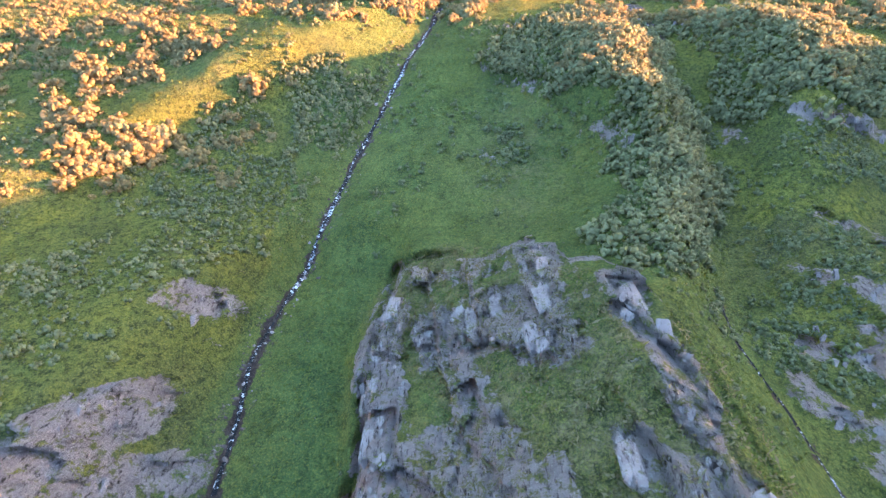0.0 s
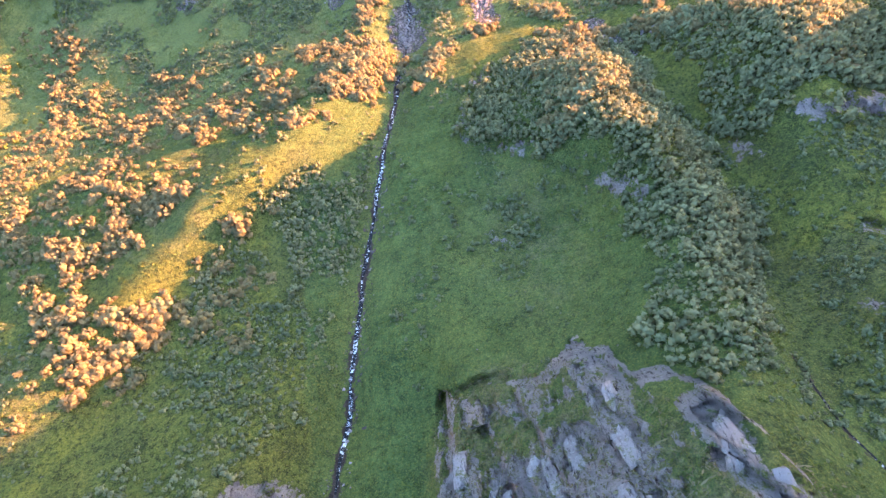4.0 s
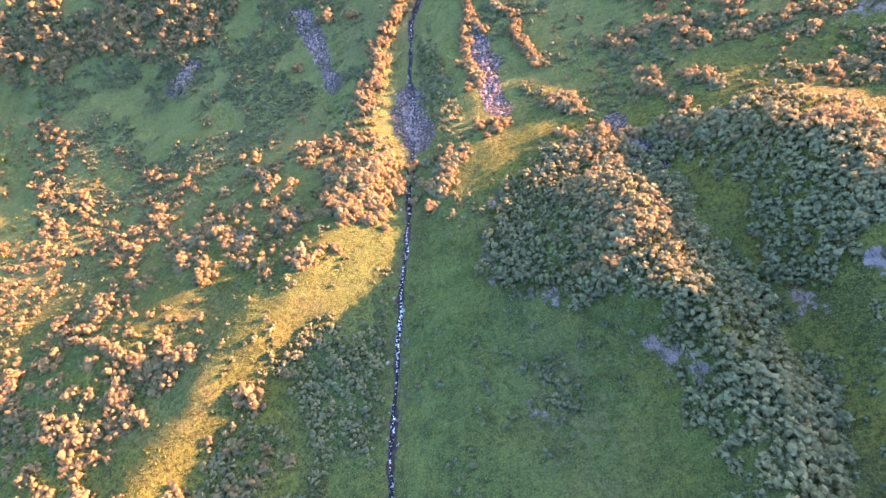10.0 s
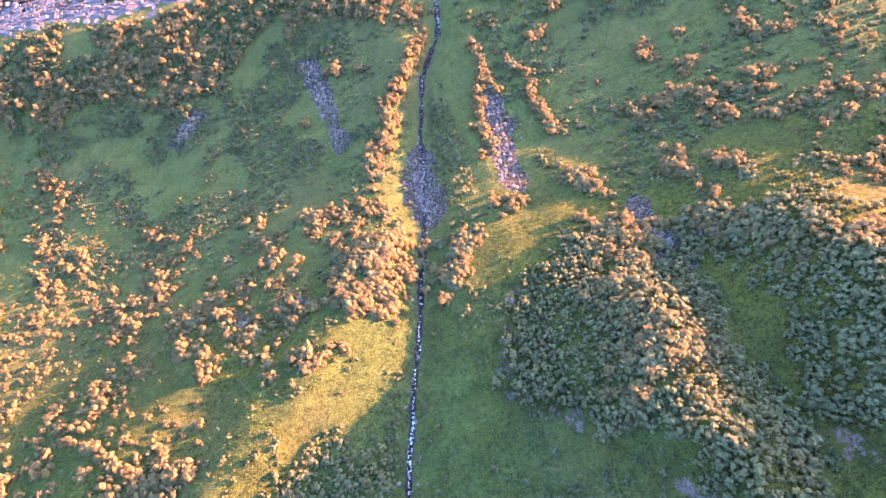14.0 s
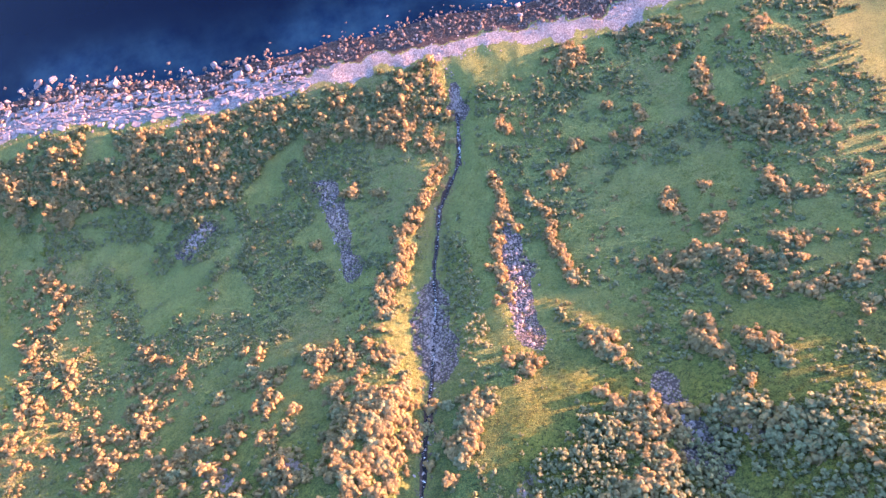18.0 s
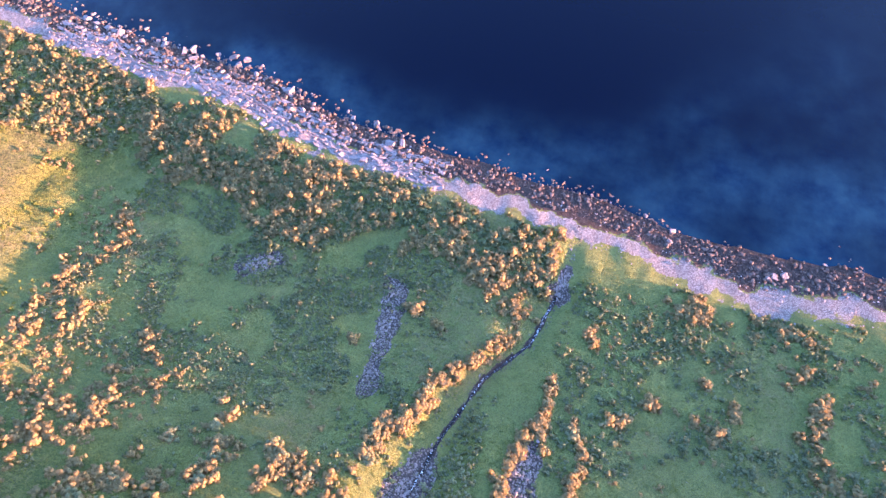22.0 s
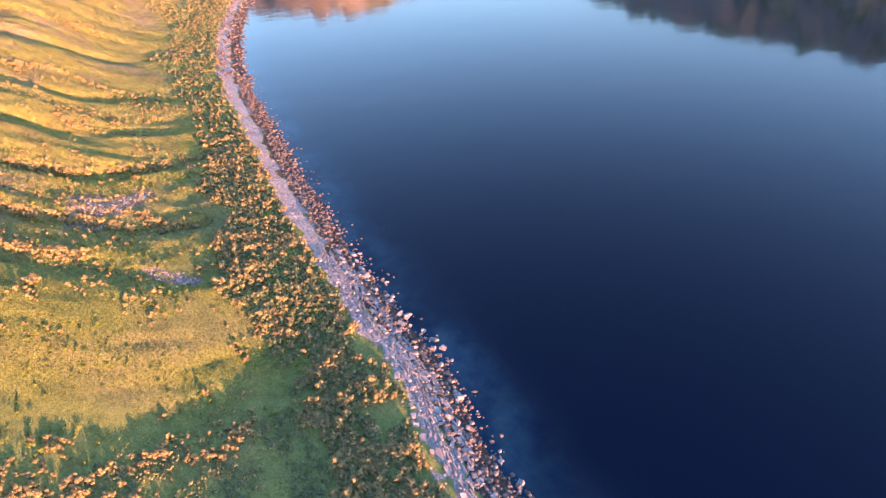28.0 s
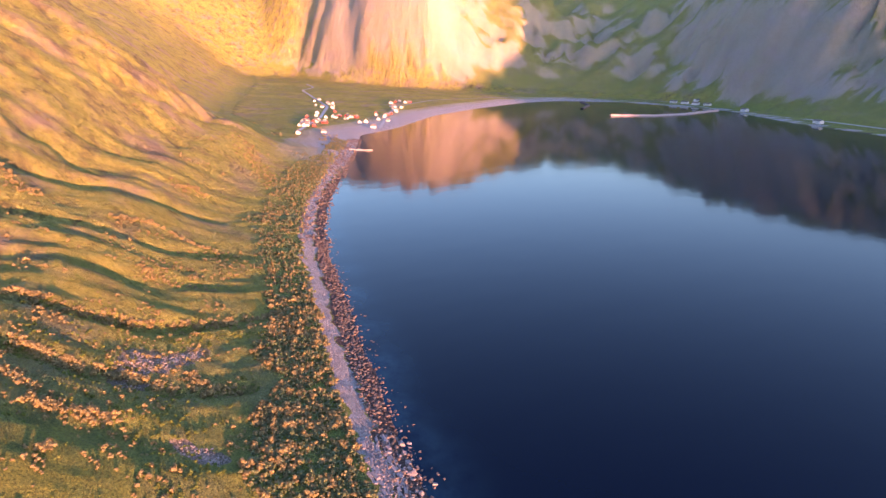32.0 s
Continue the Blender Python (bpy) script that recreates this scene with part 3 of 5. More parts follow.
def make_ground_sheet():
    xs = spaced((-4300, -900, 80, 20), (-900, -420, 9, 4), (-420, -150, 3.6, 2.0), (-150, -55, 2.0, 1.1), (-55, -15, 0.95, 0.8), (-15, 22, 0.3, 0.3), (22, 26, 0.5, 0.7), (26, 60, 0.8, 0.95), (60, 130, 1.0, 2.5), (130, 4300, 3, 200))
    ys = spaced((-2200, -60, 150, 3), (-60, -24, 1.6, 0.8), (-24, -16, 0.45, 0.4), (-16, 11, 0.3, 0.3), (11, 20, 0.6, 0.85), (20, 110, 0.85, 1.3), (110, 190, 1.3, 1.3), (190, 215, 1.0, 1.0), (215, 300, 1.2, 5), (300, 2100, 8, 36), (2100, 4200, 30, 150))
    x, y, faces = grid_mesh(xs, ys)
    z = height(x, y)
    ds = edge_distance(x, y, SEA_EDGE) + 3.0 * fractal(x, y, 7, 81, 4, 0.6)
    df = edge_distance(x, y, FLAT_EDGE)
    rock = 0.78 * rockiness(x, y)
    far = ease(np.hypot(x + 60, y - 80), 260, 700)
    gy, gx = np.gradient(z.reshape(len(ys), len(xs)), ys, xs)
    steep = np.hypot(gx, gy).ravel()
    rock = np.maximum(rock, far * ease(steep + 0.25 * fractal(x, y, 60, 91, 3), 0.95, 1.35))
    rock = np.maximum(rock, (1 - far) * 0.9 * ease(steep + 0.5 * fractal(x, y, 3, 92, 4), 2.6, 3.4))
    rock = np.maximum(rock, ease(y + 0.04 * x, 700, 900) * ease(df, 30, 140) * 0.5 * ease(steep + 0.5 * fractal(x, y, 70, 93, 4), 0.4, 1.5))
    sand = ease(np.hypot(x + 1250, y - 900), 900, 600)
    beach = ease(ds, 8.5, 12) * (1 - ease(ds, 15 + 4 * ease(-x, 180, 260), 18 + 5 * ease(-x, 180, 260)))
    beach = np.maximum(beach, sand * ease(ds, -10, -2) * (1 - ease(ds, 90, 150)))
    gravel = np.zeros(x.shape)
    for chain, wide in SCREE:
        d, _ = line_distance(x, y, chain)
        gravel = np.maximum(gravel, ease(wide - d + 1.8 * fractal(x, y, 5, 95, 3), -0.8, 0.8))
    d, k = line_distance(x, y, STREAM)
    wet = ease(0.55 - d + 0.5 * fractal(x, y, 3, 97, 3), -0.35, 0.35) * (ds > 12) * (y < 160)
    d2, _ = line_distance(x, y, RIVULET)
    wet = np.maximum(wet, 0.6 * ease(0.35 - d2 + 0.5 * fractal(x, y, 2, 97, 3), -0.4, 0.3))
    wet = np.maximum(wet, ease(9.5 - ds, -2, 2) * (1 - sand))
    gravel = np.maximum(gravel, 0.36 * ease(1.9 - d + 1.2 * fractal(x, y, 4, 98, 2), -0.6, 0.6) * (ds > 12))
    # the lush meadow along the stream
    lush = bell((d - 7) / 9) * (1 - ease(y, 60, 110)) * (x > -30)
    lush = np.maximum(lush, 0.75 * bell((x - 26) / 7) * ease(16 - y, 0, 8))
    lush = np.maximum(lush, 0.8 * ease(fractal(x, y, 34, 99, 3), 0.1, 0.6) * (1 - 0.75 * ease(y, 60, 85)))
    heath = np.maximum(far * ease(df, 10, 60), 0.9 * ease(-x, 130, 360) * ease(df, 22, 60)) * (0.45 + 0.55 * ease(df, 60, 200))
    heath = np.maximum(heath, far * (df < 30) * ease(ds, 50, 150) * (0.5 + 0.4 * ease(fractal(x, y, 120, 103, 3), -0.5, 0.5)))
    heath *= 1 - 0.75 * ease(y + 0.04 * x, 700, 900) * ease(df, 20, 80)
    field = ease(y, 68, 95) * (1 - far) * (1 - ease(-x, 125, 150))
    dry = np.maximum(heady(x, y) * (x < 19), 0.75 * (np.abs(x - 30) > 14) * ease(fractal(x, y, 26, 105, 3), 0.25, 0.7) * (1 - lush))
    dry = np.maximum(dry, 0.9 * ease(y + 0.04 * x, 700, 900) * ease(df, 10, 60))
    dry = np.maximum(dry, 0.75 * bell(np.hypot(x - 8, (y - 27) / 1.5) / 8.5))
    cover = np.stack([rock, beach, gravel, dry], 1)
    more = np.stack([wet, lush, heath, field], 1)
    me = mesh_of("ground", np.stack([x, y, z], 1), faces, M_GROUND, True, (("cover", "FLOAT_COLOR", cover), ("more", "FLOAT_COLOR", more)))
    return tagged(new("ground", me), "green hillside of grass and heath falling to a rocky shore, with bare crags", "ground", kind="structure")


def make_sea():
    x, y, faces = grid_mesh(spaced((-4300, -500, 90, 20), (-500, -60, 7, 3.5), (-60, 150, 3, 3), (150, 4300, 6, 150)), spaced((50, 180, 20, 4), (180, 280, 2.5, 3.5), (280, 300, 4, 6), (300, 1800, 8, 60)))
    ds = -edge_distance(x, y, SEA_EDGE)
    # wider towards +x, so the colour carries reflected sky beyond the true shallows
    me = mesh_of("sea", np.stack([x, y, 0 * x], 1), faces, M_WATER, True, (("shoal_sheen", "FLOAT", np.clip(bell(np.maximum(ds - 3, 0) / (15 + 60 * ease(x, 0, 110))) * (0.65 + 0.45 * fractal(x, y, 22, 7, 3)), 0, 1)),))
    return tagged(new("sea", me), "calm deep blue sea water, teal over the shallows and where the sky's sheen is coloured in", "water", kind="structure")


make_ground_sheet()
make_sea()


# ---- bushes and trees ----
def ico():
    t = (1 + 5**0.5) / 2
    v = np.array([(-1, t, 0), (1, t, 0), (-1, -t, 0), (1, -t, 0), (0, -1, t), (0, 1, t), (0, -1, -t), (0, 1, -t), (t, 0, -1), (t, 0, 1), (-t, 0, -1), (-t, 0, 1)], float)
    f = "0b5 051 017 07a 0ab 159 5b4 ba2 a76 718 394 342 326 368 389 495 24b 62a 867 981"
    return v / np.linalg.norm(v[0]), np.array([[int(c, 16) for c in w] for w in f.split()])


ICO_V, ICO_F = ico()


OCT_V = np.array([(1, 0, 0), (0, 1, 0), (-1, 0, 0), (0, -1, 0), (0, 0, 1), (0, 0, -1)], float)
OCT_F = np.array([(0, 1, 4), (1, 2, 4), (2, 3, 4), (3, 0, 4), (1, 0, 5), (2, 1, 5), (3, 2, 5), (0, 3, 5)])


def crown_arrays(rng, lobes, leaves, leaf, coarse=False):
    """A crown about 1 m in radius, resting at z = 0: uneven lobes beset with small leaf clumps. Triangles."""
    verts, tris, base = [], [], 0
    for n in range(lobes):
        turn = 6.283 * (n / lobes) * 1.618 + rng.uniform(0, 1.2)
        out = rng.uniform(0.15, 0.85) if n else 0.0
        r = rng.uniform(0.3, 0.5) * (1.1 - 0.3 * out) * (0.72 if lobes > 16 else 0.82 if lobes > 8 else 1.0 if lobes > 4 else 1.2)
        c = np.array([out * math.cos(turn), out * math.sin(turn), rng.uniform(0.35, 1.15 - 0.7 * out)])
        core, skin = (OCT_V, OCT_F) if coarse else (ICO_V, ICO_F)
        verts.append(core * (r * (0.8 + 0.2 * rng.random((len(core), 1)))) + c)
        tris.append(skin + base)
        base += len(core)
        way = rng.normal(size=(leaves, 3)) + (0.25 * math.cos(turn) * out, 0.25 * math.sin(turn) * out, 0.45)
        way /= np.linalg.norm(way, axis=1)[:, None]
        spot = c + way * r * rng.uniform(0.85, 1.1, (leaves, 1))
        side = np.cross(way, rng.normal(size=(leaves, 3)))
        side /= np.linalg.norm(side, axis=1)[:, None]
        up = np.cross(side, way) + 0.28 * way * rng.normal(size=(leaves, 1))
        s = leaf * rng.uniform(0.6, 1.4, (leaves, 1))
        quad = np.stack([spot - side * s * 0.6, spot - up * s, spot + side * s * 0.6, spot + up * s], 1).reshape(-1, 3)
        i = base + 4 * np.arange(leaves)
        verts.append(quad)
        tris.append(np.concatenate([np.stack([i, i + 1, i + 2], 1), np.stack([i, i + 2, i + 3], 1)]))
        base += 4 * leaves
    return np.concatenate(verts), np.concatenate(tris)


def trunk_arrays(rng):
    """Two or three bent stems that fork into limbs, tapered."""
    verts, tris, base = [], [], 0
    for n in range(3):
        turn = 2.1 * n + rng.uniform(0, 1)
        p = np.array([0.08 * math.cos(turn), 0.08 * math.sin(turn), -0.12])
        for k in range(4):
            r = 0.055 * (1 - 0.2 * k)
            ring = [(r * math.cos(a), r * math.sin(a), 0) for a in (0, 1.257, 2.513, 3.77, 5.027)]
            verts.append(p + np.array(ring))
            if k:
                for j in range(5):
                    a, b = base - 5 + j, base - 5 + (j + 1) % 5
                    tris += [(a, b, b + 5), (a, b + 5, a + 5)]
            base += 5
            p = p + np.array([0.16 * math.cos(turn) + rng.uniform(-0.05, 0.05), 0.16 * math.sin(turn) + rng.uniform(-0.05, 0.05), 0.24])
    return np.concatenate(verts), np.array(tris)


PLANT_RNG = np.random.default_rng(7)
FULL = [crown_arrays(PLANT_RNG, 20, 34, 0.1) for _ in range(8)]
LIGHT = [crown_arrays(PLANT_RNG, 8, 11, 0.2, True) for _ in range(8)]
SCRUB = [crown_arrays(PLANT_RNG, 9, 8, 0.17, True) for _ in range(8)]
LOW = [crown_arrays(PLANT_RNG, 5, 7, 0.25, True) for _ in range(8)]
HERB = []
for _ in range(8):
    spot = PLANT_RNG.normal(size=(5, 3)) * (0.55, 0.55, 0.0) + (0, 0, 0.3)
    side, up = PLANT_RNG.normal(size=(5, 3)) * 0.34, PLANT_RNG.normal(size=(5, 3)) * 0.26 + (0, 0, 0.3)
    corner = np.stack([spot - side, spot - up, spot + side, spot + up], 1).reshape(-1, 3)
    four = 4 * np.arange(5)
    HERB.append((corner, np.concatenate([np.stack([four, four + 1, four + 2], 1), np.stack([four, four + 2, four + 3], 1)])))
TINY = [crown_arrays(PLANT_RNG, 4, 4, 0.3, True) for _ in range(6)]


def heap(name, plants, protos, material, label, category):
    """Many bushes nobody could count, as one piece. plants: rows of x, y, z, radius, height over radius."""
    rng = np.random.default_rng(len(plants))
    verts, tris, tones, base = [], [], [], 0
    plants = np.asarray(plants)
    kind = rng.integers(0, len(protos), len(plants))
    for k, (v, t) in enumerate(protos):
        rows = plants[kind == k]
        if not len(rows):
            continue
        a = rng.uniform(0, 6.283, len(rows))
        c, s = np.cos(a)[:, None], np.sin(a)[:, None]
        r = rows[:, 3:4]
        out = np.stack([rows[:, 0:1] + r * (c * v[:, 0] - s * v[:, 1]), rows[:, 1:2] + r * (s * v[:, 0] + c * v[:, 1]),
                        rows[:, 2:3] + r * rows[:, 4:5] * v[:, 2]], 2)
        verts.append(out.reshape(-1, 3))
        tris.append((t[None] + base + len(v) * np.arange(len(rows))[:, None, None]).reshape(-1, 3))
        tones.append(np.repeat(rng.random(len(rows)), len(v)))
        base += len(v) * len(rows)
    me = mesh_of(name, np.concatenate(verts), np.concatenate(tris), material, True, (("tone", "FLOAT", np.concatenate(tones)),))
    return tagged(new(name, me), label, category, kind="stuff")


def standing(x, y, r, tall):
    """Rows for heap(), set down on the ground."""
    return np.stack([x, y, height(x, y) - 0.25 * r, r, tall], 1)


def scatter(rng, box, count, size, clump=0.0, grain=14.0, seed=200, keep=None):
    """Bushes strewn over a box of the plan, thinned to patches."""
    x0, x1, y0, y1 = box
    x, y = rng.uniform(x0, x1, count), rng.uniform(y0, y1, count)
    ok = fractal(x, y, grain, seed, 3) > clump
    ds = edge_distance(x, y, SEA_EDGE)
    ok &= ds > 18.5 + 2.0 * value_noise(x, y, 7, 259)
    d, _ = line_distance(x, y, STREAM)
    ok &= d > 2.2
    if keep is not None:
        ok &= keep(x, y, ds)
    x, y = x[ok], y[ok]
    r = size[0] + (size[1] - size[0]) * rng.random(len(x)) ** 1.6
    return standing(x, y, r, rng.uniform(0.75, 1.15, len(x)))


def band(rng, chain, wide, count, small, large):
    """Bushes along a chain of places."""
    k = rng.random(count) * (len(chain) - 1)
    i = k.astype(int)
    p = np.array(chain, float)
    q = p[i] + (p[i + 1] - p[i]) * (k - i)[:, None] + rng.normal(size=(count, 2)) * wide * 0.5
    return standing(q[:, 0], q[:, 1], rng.uniform(small, large, count), rng.uniform(0.8, 1.15, count))


# rows of bushes: chain of places, how wide the row strays, how many
BUSHES_FIELD = [
    ([(-117, 148), (-110, 131), (-116, 122), (-112, 109), (-103, 98)], 4, 46), ([(-129, 175), (-124, 170)], 3, 12),
    ([(-112, 185), (-107, 176), (-112, 168), (-109, 159)], 3.5, 30), ([(-104, 113), (-95, 102)], 2.5, 12),
    ([(-83, 113), (-72, 106)], 2.5, 12), ([(-72, 93), (-72, 90)], 2.5, 12),
    ([(-54, 94), (-53, 92)], 1.5, 5), ([(-48, 101), (-40, 92)], 3, 22),
    ([(-44, 90), (-36, 86)], 2.5, 8), ([(-28, 161), (-20, 165), (-12, 161)], 4, 22),
    ([(-19, 143), (-16, 143)], 1.5, 5), ([(-11, 141), (-9, 139)], 1.2, 4),
    ([(-31, 130), (-29, 128)], 1.2, 4),
]
BUSHES_BANK = [
    ([(-31, 96), (-22, 95), (-11, 90)], 3.5, 36), ([(-28, 89), (-18, 83), (-9, 83)], 5, 50),
    ([(-22, 79), (-13, 79), (-8, 75)], 6, 60), ([(-23, 74), (-12, 71)], 5, 44),
    ([(-82, 84), (-71, 85)], 3.5, 22), ([(-61, 79), (-56, 83), (-47, 84)], 3, 26),
    ([(-39, 81), (-32, 74)], 4, 26),
]
BUSHES_HEDGES = [
    ([(-13, 102), (-14, 110), (-8, 113), (-5, 124), (4, 135), (11, 145)], 2.2, 80), ([(12, 148), (3, 156), (-7, 159), (-13, 167)], 4, 50),
    ([(6, 78), (2, 77), (3, 73)], 2.5, 22), ([(-2, 71), (0, 73)], 2.5, 10),
    ([(14, 97), (17, 107), (19, 118), (23, 126)], 1.8, 44), ([(33, 97), (32, 105), (33, 116), (29, 130)], 1.5, 36),
    ([(23, 139), (24, 117)], 2, 10), ([(31, 148), (30, 153)], 2, 8),
    ([(16, 82), (13, 85)], 3, 10), ([(30, 83), (33, 84)], 3, 14),
]
BUSHES_EAST = [
    ([(52, 83), (50, 78), (52, 73)], 2.5, 26), ([(58, 78), (60, 73)], 2, 9),
    ([(48, 97), (56, 97), (64, 96)], 2.2, 22), ([(51, 92), (53, 93)], 2, 8),
    ([(68, 97), (65, 90), (66, 86)], 3, 28), ([(73, 92), (77, 90)], 2, 9),
    ([(78, 95), (81, 93)], 1.8, 7), ([(72, 84), (77, 82)], 2, 12),
    ([(70, 106), (66, 100)], 2, 12), ([(64, 117), (63, 110)], 2.2, 14),
    ([(72, 115), (73, 114)], 1, 3), ([(97, 96), (107, 108)], 2, 7),
]
BUSHES_CORNER = [
    ([(57, 136), (66, 134)], 2, 7), ([(67, 140), (68, 144)], 1.5, 7),
    ([(45, 138), (50, 136)], 1.5, 6), ([(43, 131), (37, 129)], 1, 5),
    ([(58, 146), (60, 146)], 1, 3), ([(88, 151), (86, 145), (85, 136)], 2.2, 22),
    ([(87, 130), (94, 126), (100, 127), (99, 135)], 4, 44), ([(98, 120), (104, 124), (107, 117)], 3, 16),
    ([(87, 114), (86, 106), (94, 103)], 2.2, 22), ([(111, 159), (106, 158)], 2.5, 10),
    ([(61, 167), (51, 168)], 4, 26), ([(83, 170), (74, 170)], 4, 20),
    ([(85, 159), (78, 155)], 3, 8),
]
BUSHES_SLOPE = [
    ([(-78, 100), (-64, 83), (-49, 79), (-37, 66), (-25, 64)], 3.5, 46), ([(-70, 61), (-57, 56), (-51, 52)], 2.5, 20),
    ([(-65, 51), (-60, 46)], 2.5, 10), ([(-73, 48), (-68, 44)], 2.5, 9),
    ([(-60, 77), (-46, 67)], 3, 14), ([(-76, 39), (-68, 33), (-62, 29), (-56, 30), (-52, 31)], 4, 44),
    ([(-70, 28), (-63, 25), (-57, 27)], 4, 30), ([(-42, 43), (-39, 44)], 2, 6),
    ([(-86, 91), (-78, 91)], 2.5, 10), ([(-76, 65), (-73, 69)], 3, 9),
    ([(-90, 61), (-79, 57)], 3, 8), ([(-54, 49), (-61, 54)], 3, 14),
]
BUSHES_FARSLOPE = [
    ([(-288, 78), (-286, 100), (-291, 118), (-295, 133), (-306, 165), (-316, 203)], 2.2, 120), ([(-244, 88), (-242, 100), (-245, 117), (-239, 136), (-239, 167)], 2.5, 100),
    ([(-207, 99), (-210, 111), (-211, 117)], 4, 44), ([(-250, 145), (-240, 149)], 4, 18),
    ([(-222, 89), (-215, 98)], 3, 24), ([(-185, 103), (-185, 105)], 2, 6),
    ([(-439, 56), (-428, 64), (-419, 73)], 9, 40), ([(-420, 112), (-434, 134), (-415, 177)], 3, 50),
    ([(-357, 127), (-351, 132)], 4, 14), ([(-776, 242), (-631, 248)], 20, 120),
    ([(-538, 148), (-544, 178)], 7, 40),
]
BUSHES_RIDGE = [
    ([(21, 44), (24, 53), (31, 48)], 4.5, 44), ([(44, 68), (53, 61), (66, 55)], 3.5, 50), ([(66, 56), (66, 46), (58, 42)], 5, 44), ([(27, 72), (37, 66)], 4.5, 30),
    ([(22, 58), (30, 62)], 5, 30), ([(78, 78), (92, 84)], 5, 20), ([(76, 66), (92, 66)], 4, 26),
]


WOODS_NEAR = [  # closed rings of dense scrub, the spacing of its bushes, their radius
    ([(27, 76), (10, 65), (2, 48), (9, 45), (16, 40), (25, 37), (21, 30), (18, 18), (14, 8), (20, 5), (31, 5), (39, 13), (42, 24), (41, 44), (40, 62), (37, 74)], 1.25, 1.1),
    ([(43, 70), (44, 55), (46, 36), (52, 30), (64, 33), (80, 31), (86, 44), (76, 60), (60, 67)], 1.35, 1.15),
    ([(8, 26), (14, 34), (8, 36), (2, 32)], 1.5, 0.75), ([(-110, 30), (-96, 10), (-70, 8), (-60, 22), (-78, 38), (-98, 44)], 1.5, 0.6),
    ([(-60, 22), (-44, 14), (-27, 18), (-21, 32), (-13, 56), (-24, 63), (-44, 48)], 1.3, 0.66), ([(-56, 2), (-42, 2), (-29, 6), (-26, 20), (-34, 28), (-58, 20)], 1.4, 0.62),
]
WOODS_FAR = [
    ([(-62, -24), (-44, -24), (-42, 2), (-66, 8), (-84, -6)], 1.4, 0.62), ([(34, 8), (46, 12), (70, 18), (70, 28), (46, 24)], 2.0, 0.5), ([(50, -8), (80, -8), (84, 12), (52, 10)], 1.5, 0.55),
    ([(32, -14), (42, -14), (50, 4), (40, 8), (32, 0)], 1.5, 0.45), ([(20, 4), (22, -14), (28, -16), (27, 4)], 1.5, 0.42),
    ([(84, 44), (110, 44), (116, 66), (92, 72), (76, 62)], 1.6, 0.85), ([(70, 92), (88, 88), (92, 112), (78, 120)], 2.2, 0.7), ([(40, 76), (56, 72), (58, 90), (44, 92)], 2.2, 0.7),
    ([(3, 84), (11, 86), (11, 112), (6, 128), (1, 108)], 1.5, 0.7), ([(-24, 92), (-14, 92), (-14, 112), (-24, 114)], 2.0, 0.65),
]


GLADE = [(-24, 60), (-32, 55), (-40, 51), (-47, 47), (-54, 42), (-53, 36), (-52, 34)]  # open grass that no scrub covers


def wood_rows(rng):
    """Bushes shoulder to shoulder inside the rings."""
    rows = []
    for ring, step, radius in WOODS_NEAR + WOODS_FAR:
        p = np.array(ring, float)
        gx, gy = np.meshgrid(np.arange(p[:, 0].min(), p[:, 0].max(), step), np.arange(p[:, 1].min(), p[:, 1].max(), step))
        x, y = (g.ravel() + rng.uniform(-0.45, 0.45, g.size) * step for g in (gx, gy))
        ok = edge_distance(x, y, ring) + 3.6 * fractal(x, y, 9, 251, 3) < 0
        ok &= (rockiness(x, y) < 0.45) & (fractal(x, y, 7, 253, 2) > (-0.95 if step < 1.3 else -0.4))
        d, _ = line_distance(x, y, STREAM)
        ok &= d > 1.8
        d, _ = line_distance(x, y, GLADE)
        ok &= d + 2.0 * value_noise(x, y, 5, 257) > 4.2
        x, y = x[ok], y[ok]
        size = radius * (1.0 + 0.35 * value_noise(x, y, 8, 255)) * rng.uniform(0.7, 1.45, len(x))
        rows.append(standing(x, y, size, rng.uniform(0.9, 1.2, len(x)) * (1.35 if radius > 0.8 else 1.0)))
    return np.concatenate(rows)


def bush_prototypes():
    made = []
    for n, (v, t) in enumerate(FULL):
        root = new("birch_bush")
        tagged(root, "low mountain birch with a rounded grey-green crown on the grassy slope", "bush", "birches on the slope")
        tv, tt = trunk_arrays(PLANT_RNG)
        trunk = new("trunk", mesh_of("trunk", tv, tt, M_BARK))
        crown = new("crown", mesh_of("crown", v, t, M_BIRCH if n < 6 else M_WILLOW, False, (("tone", "FLOAT", np.full(len(v), 0.0)),)))
        trunk.parent = crown.parent = root
        made.append(root)
    return made


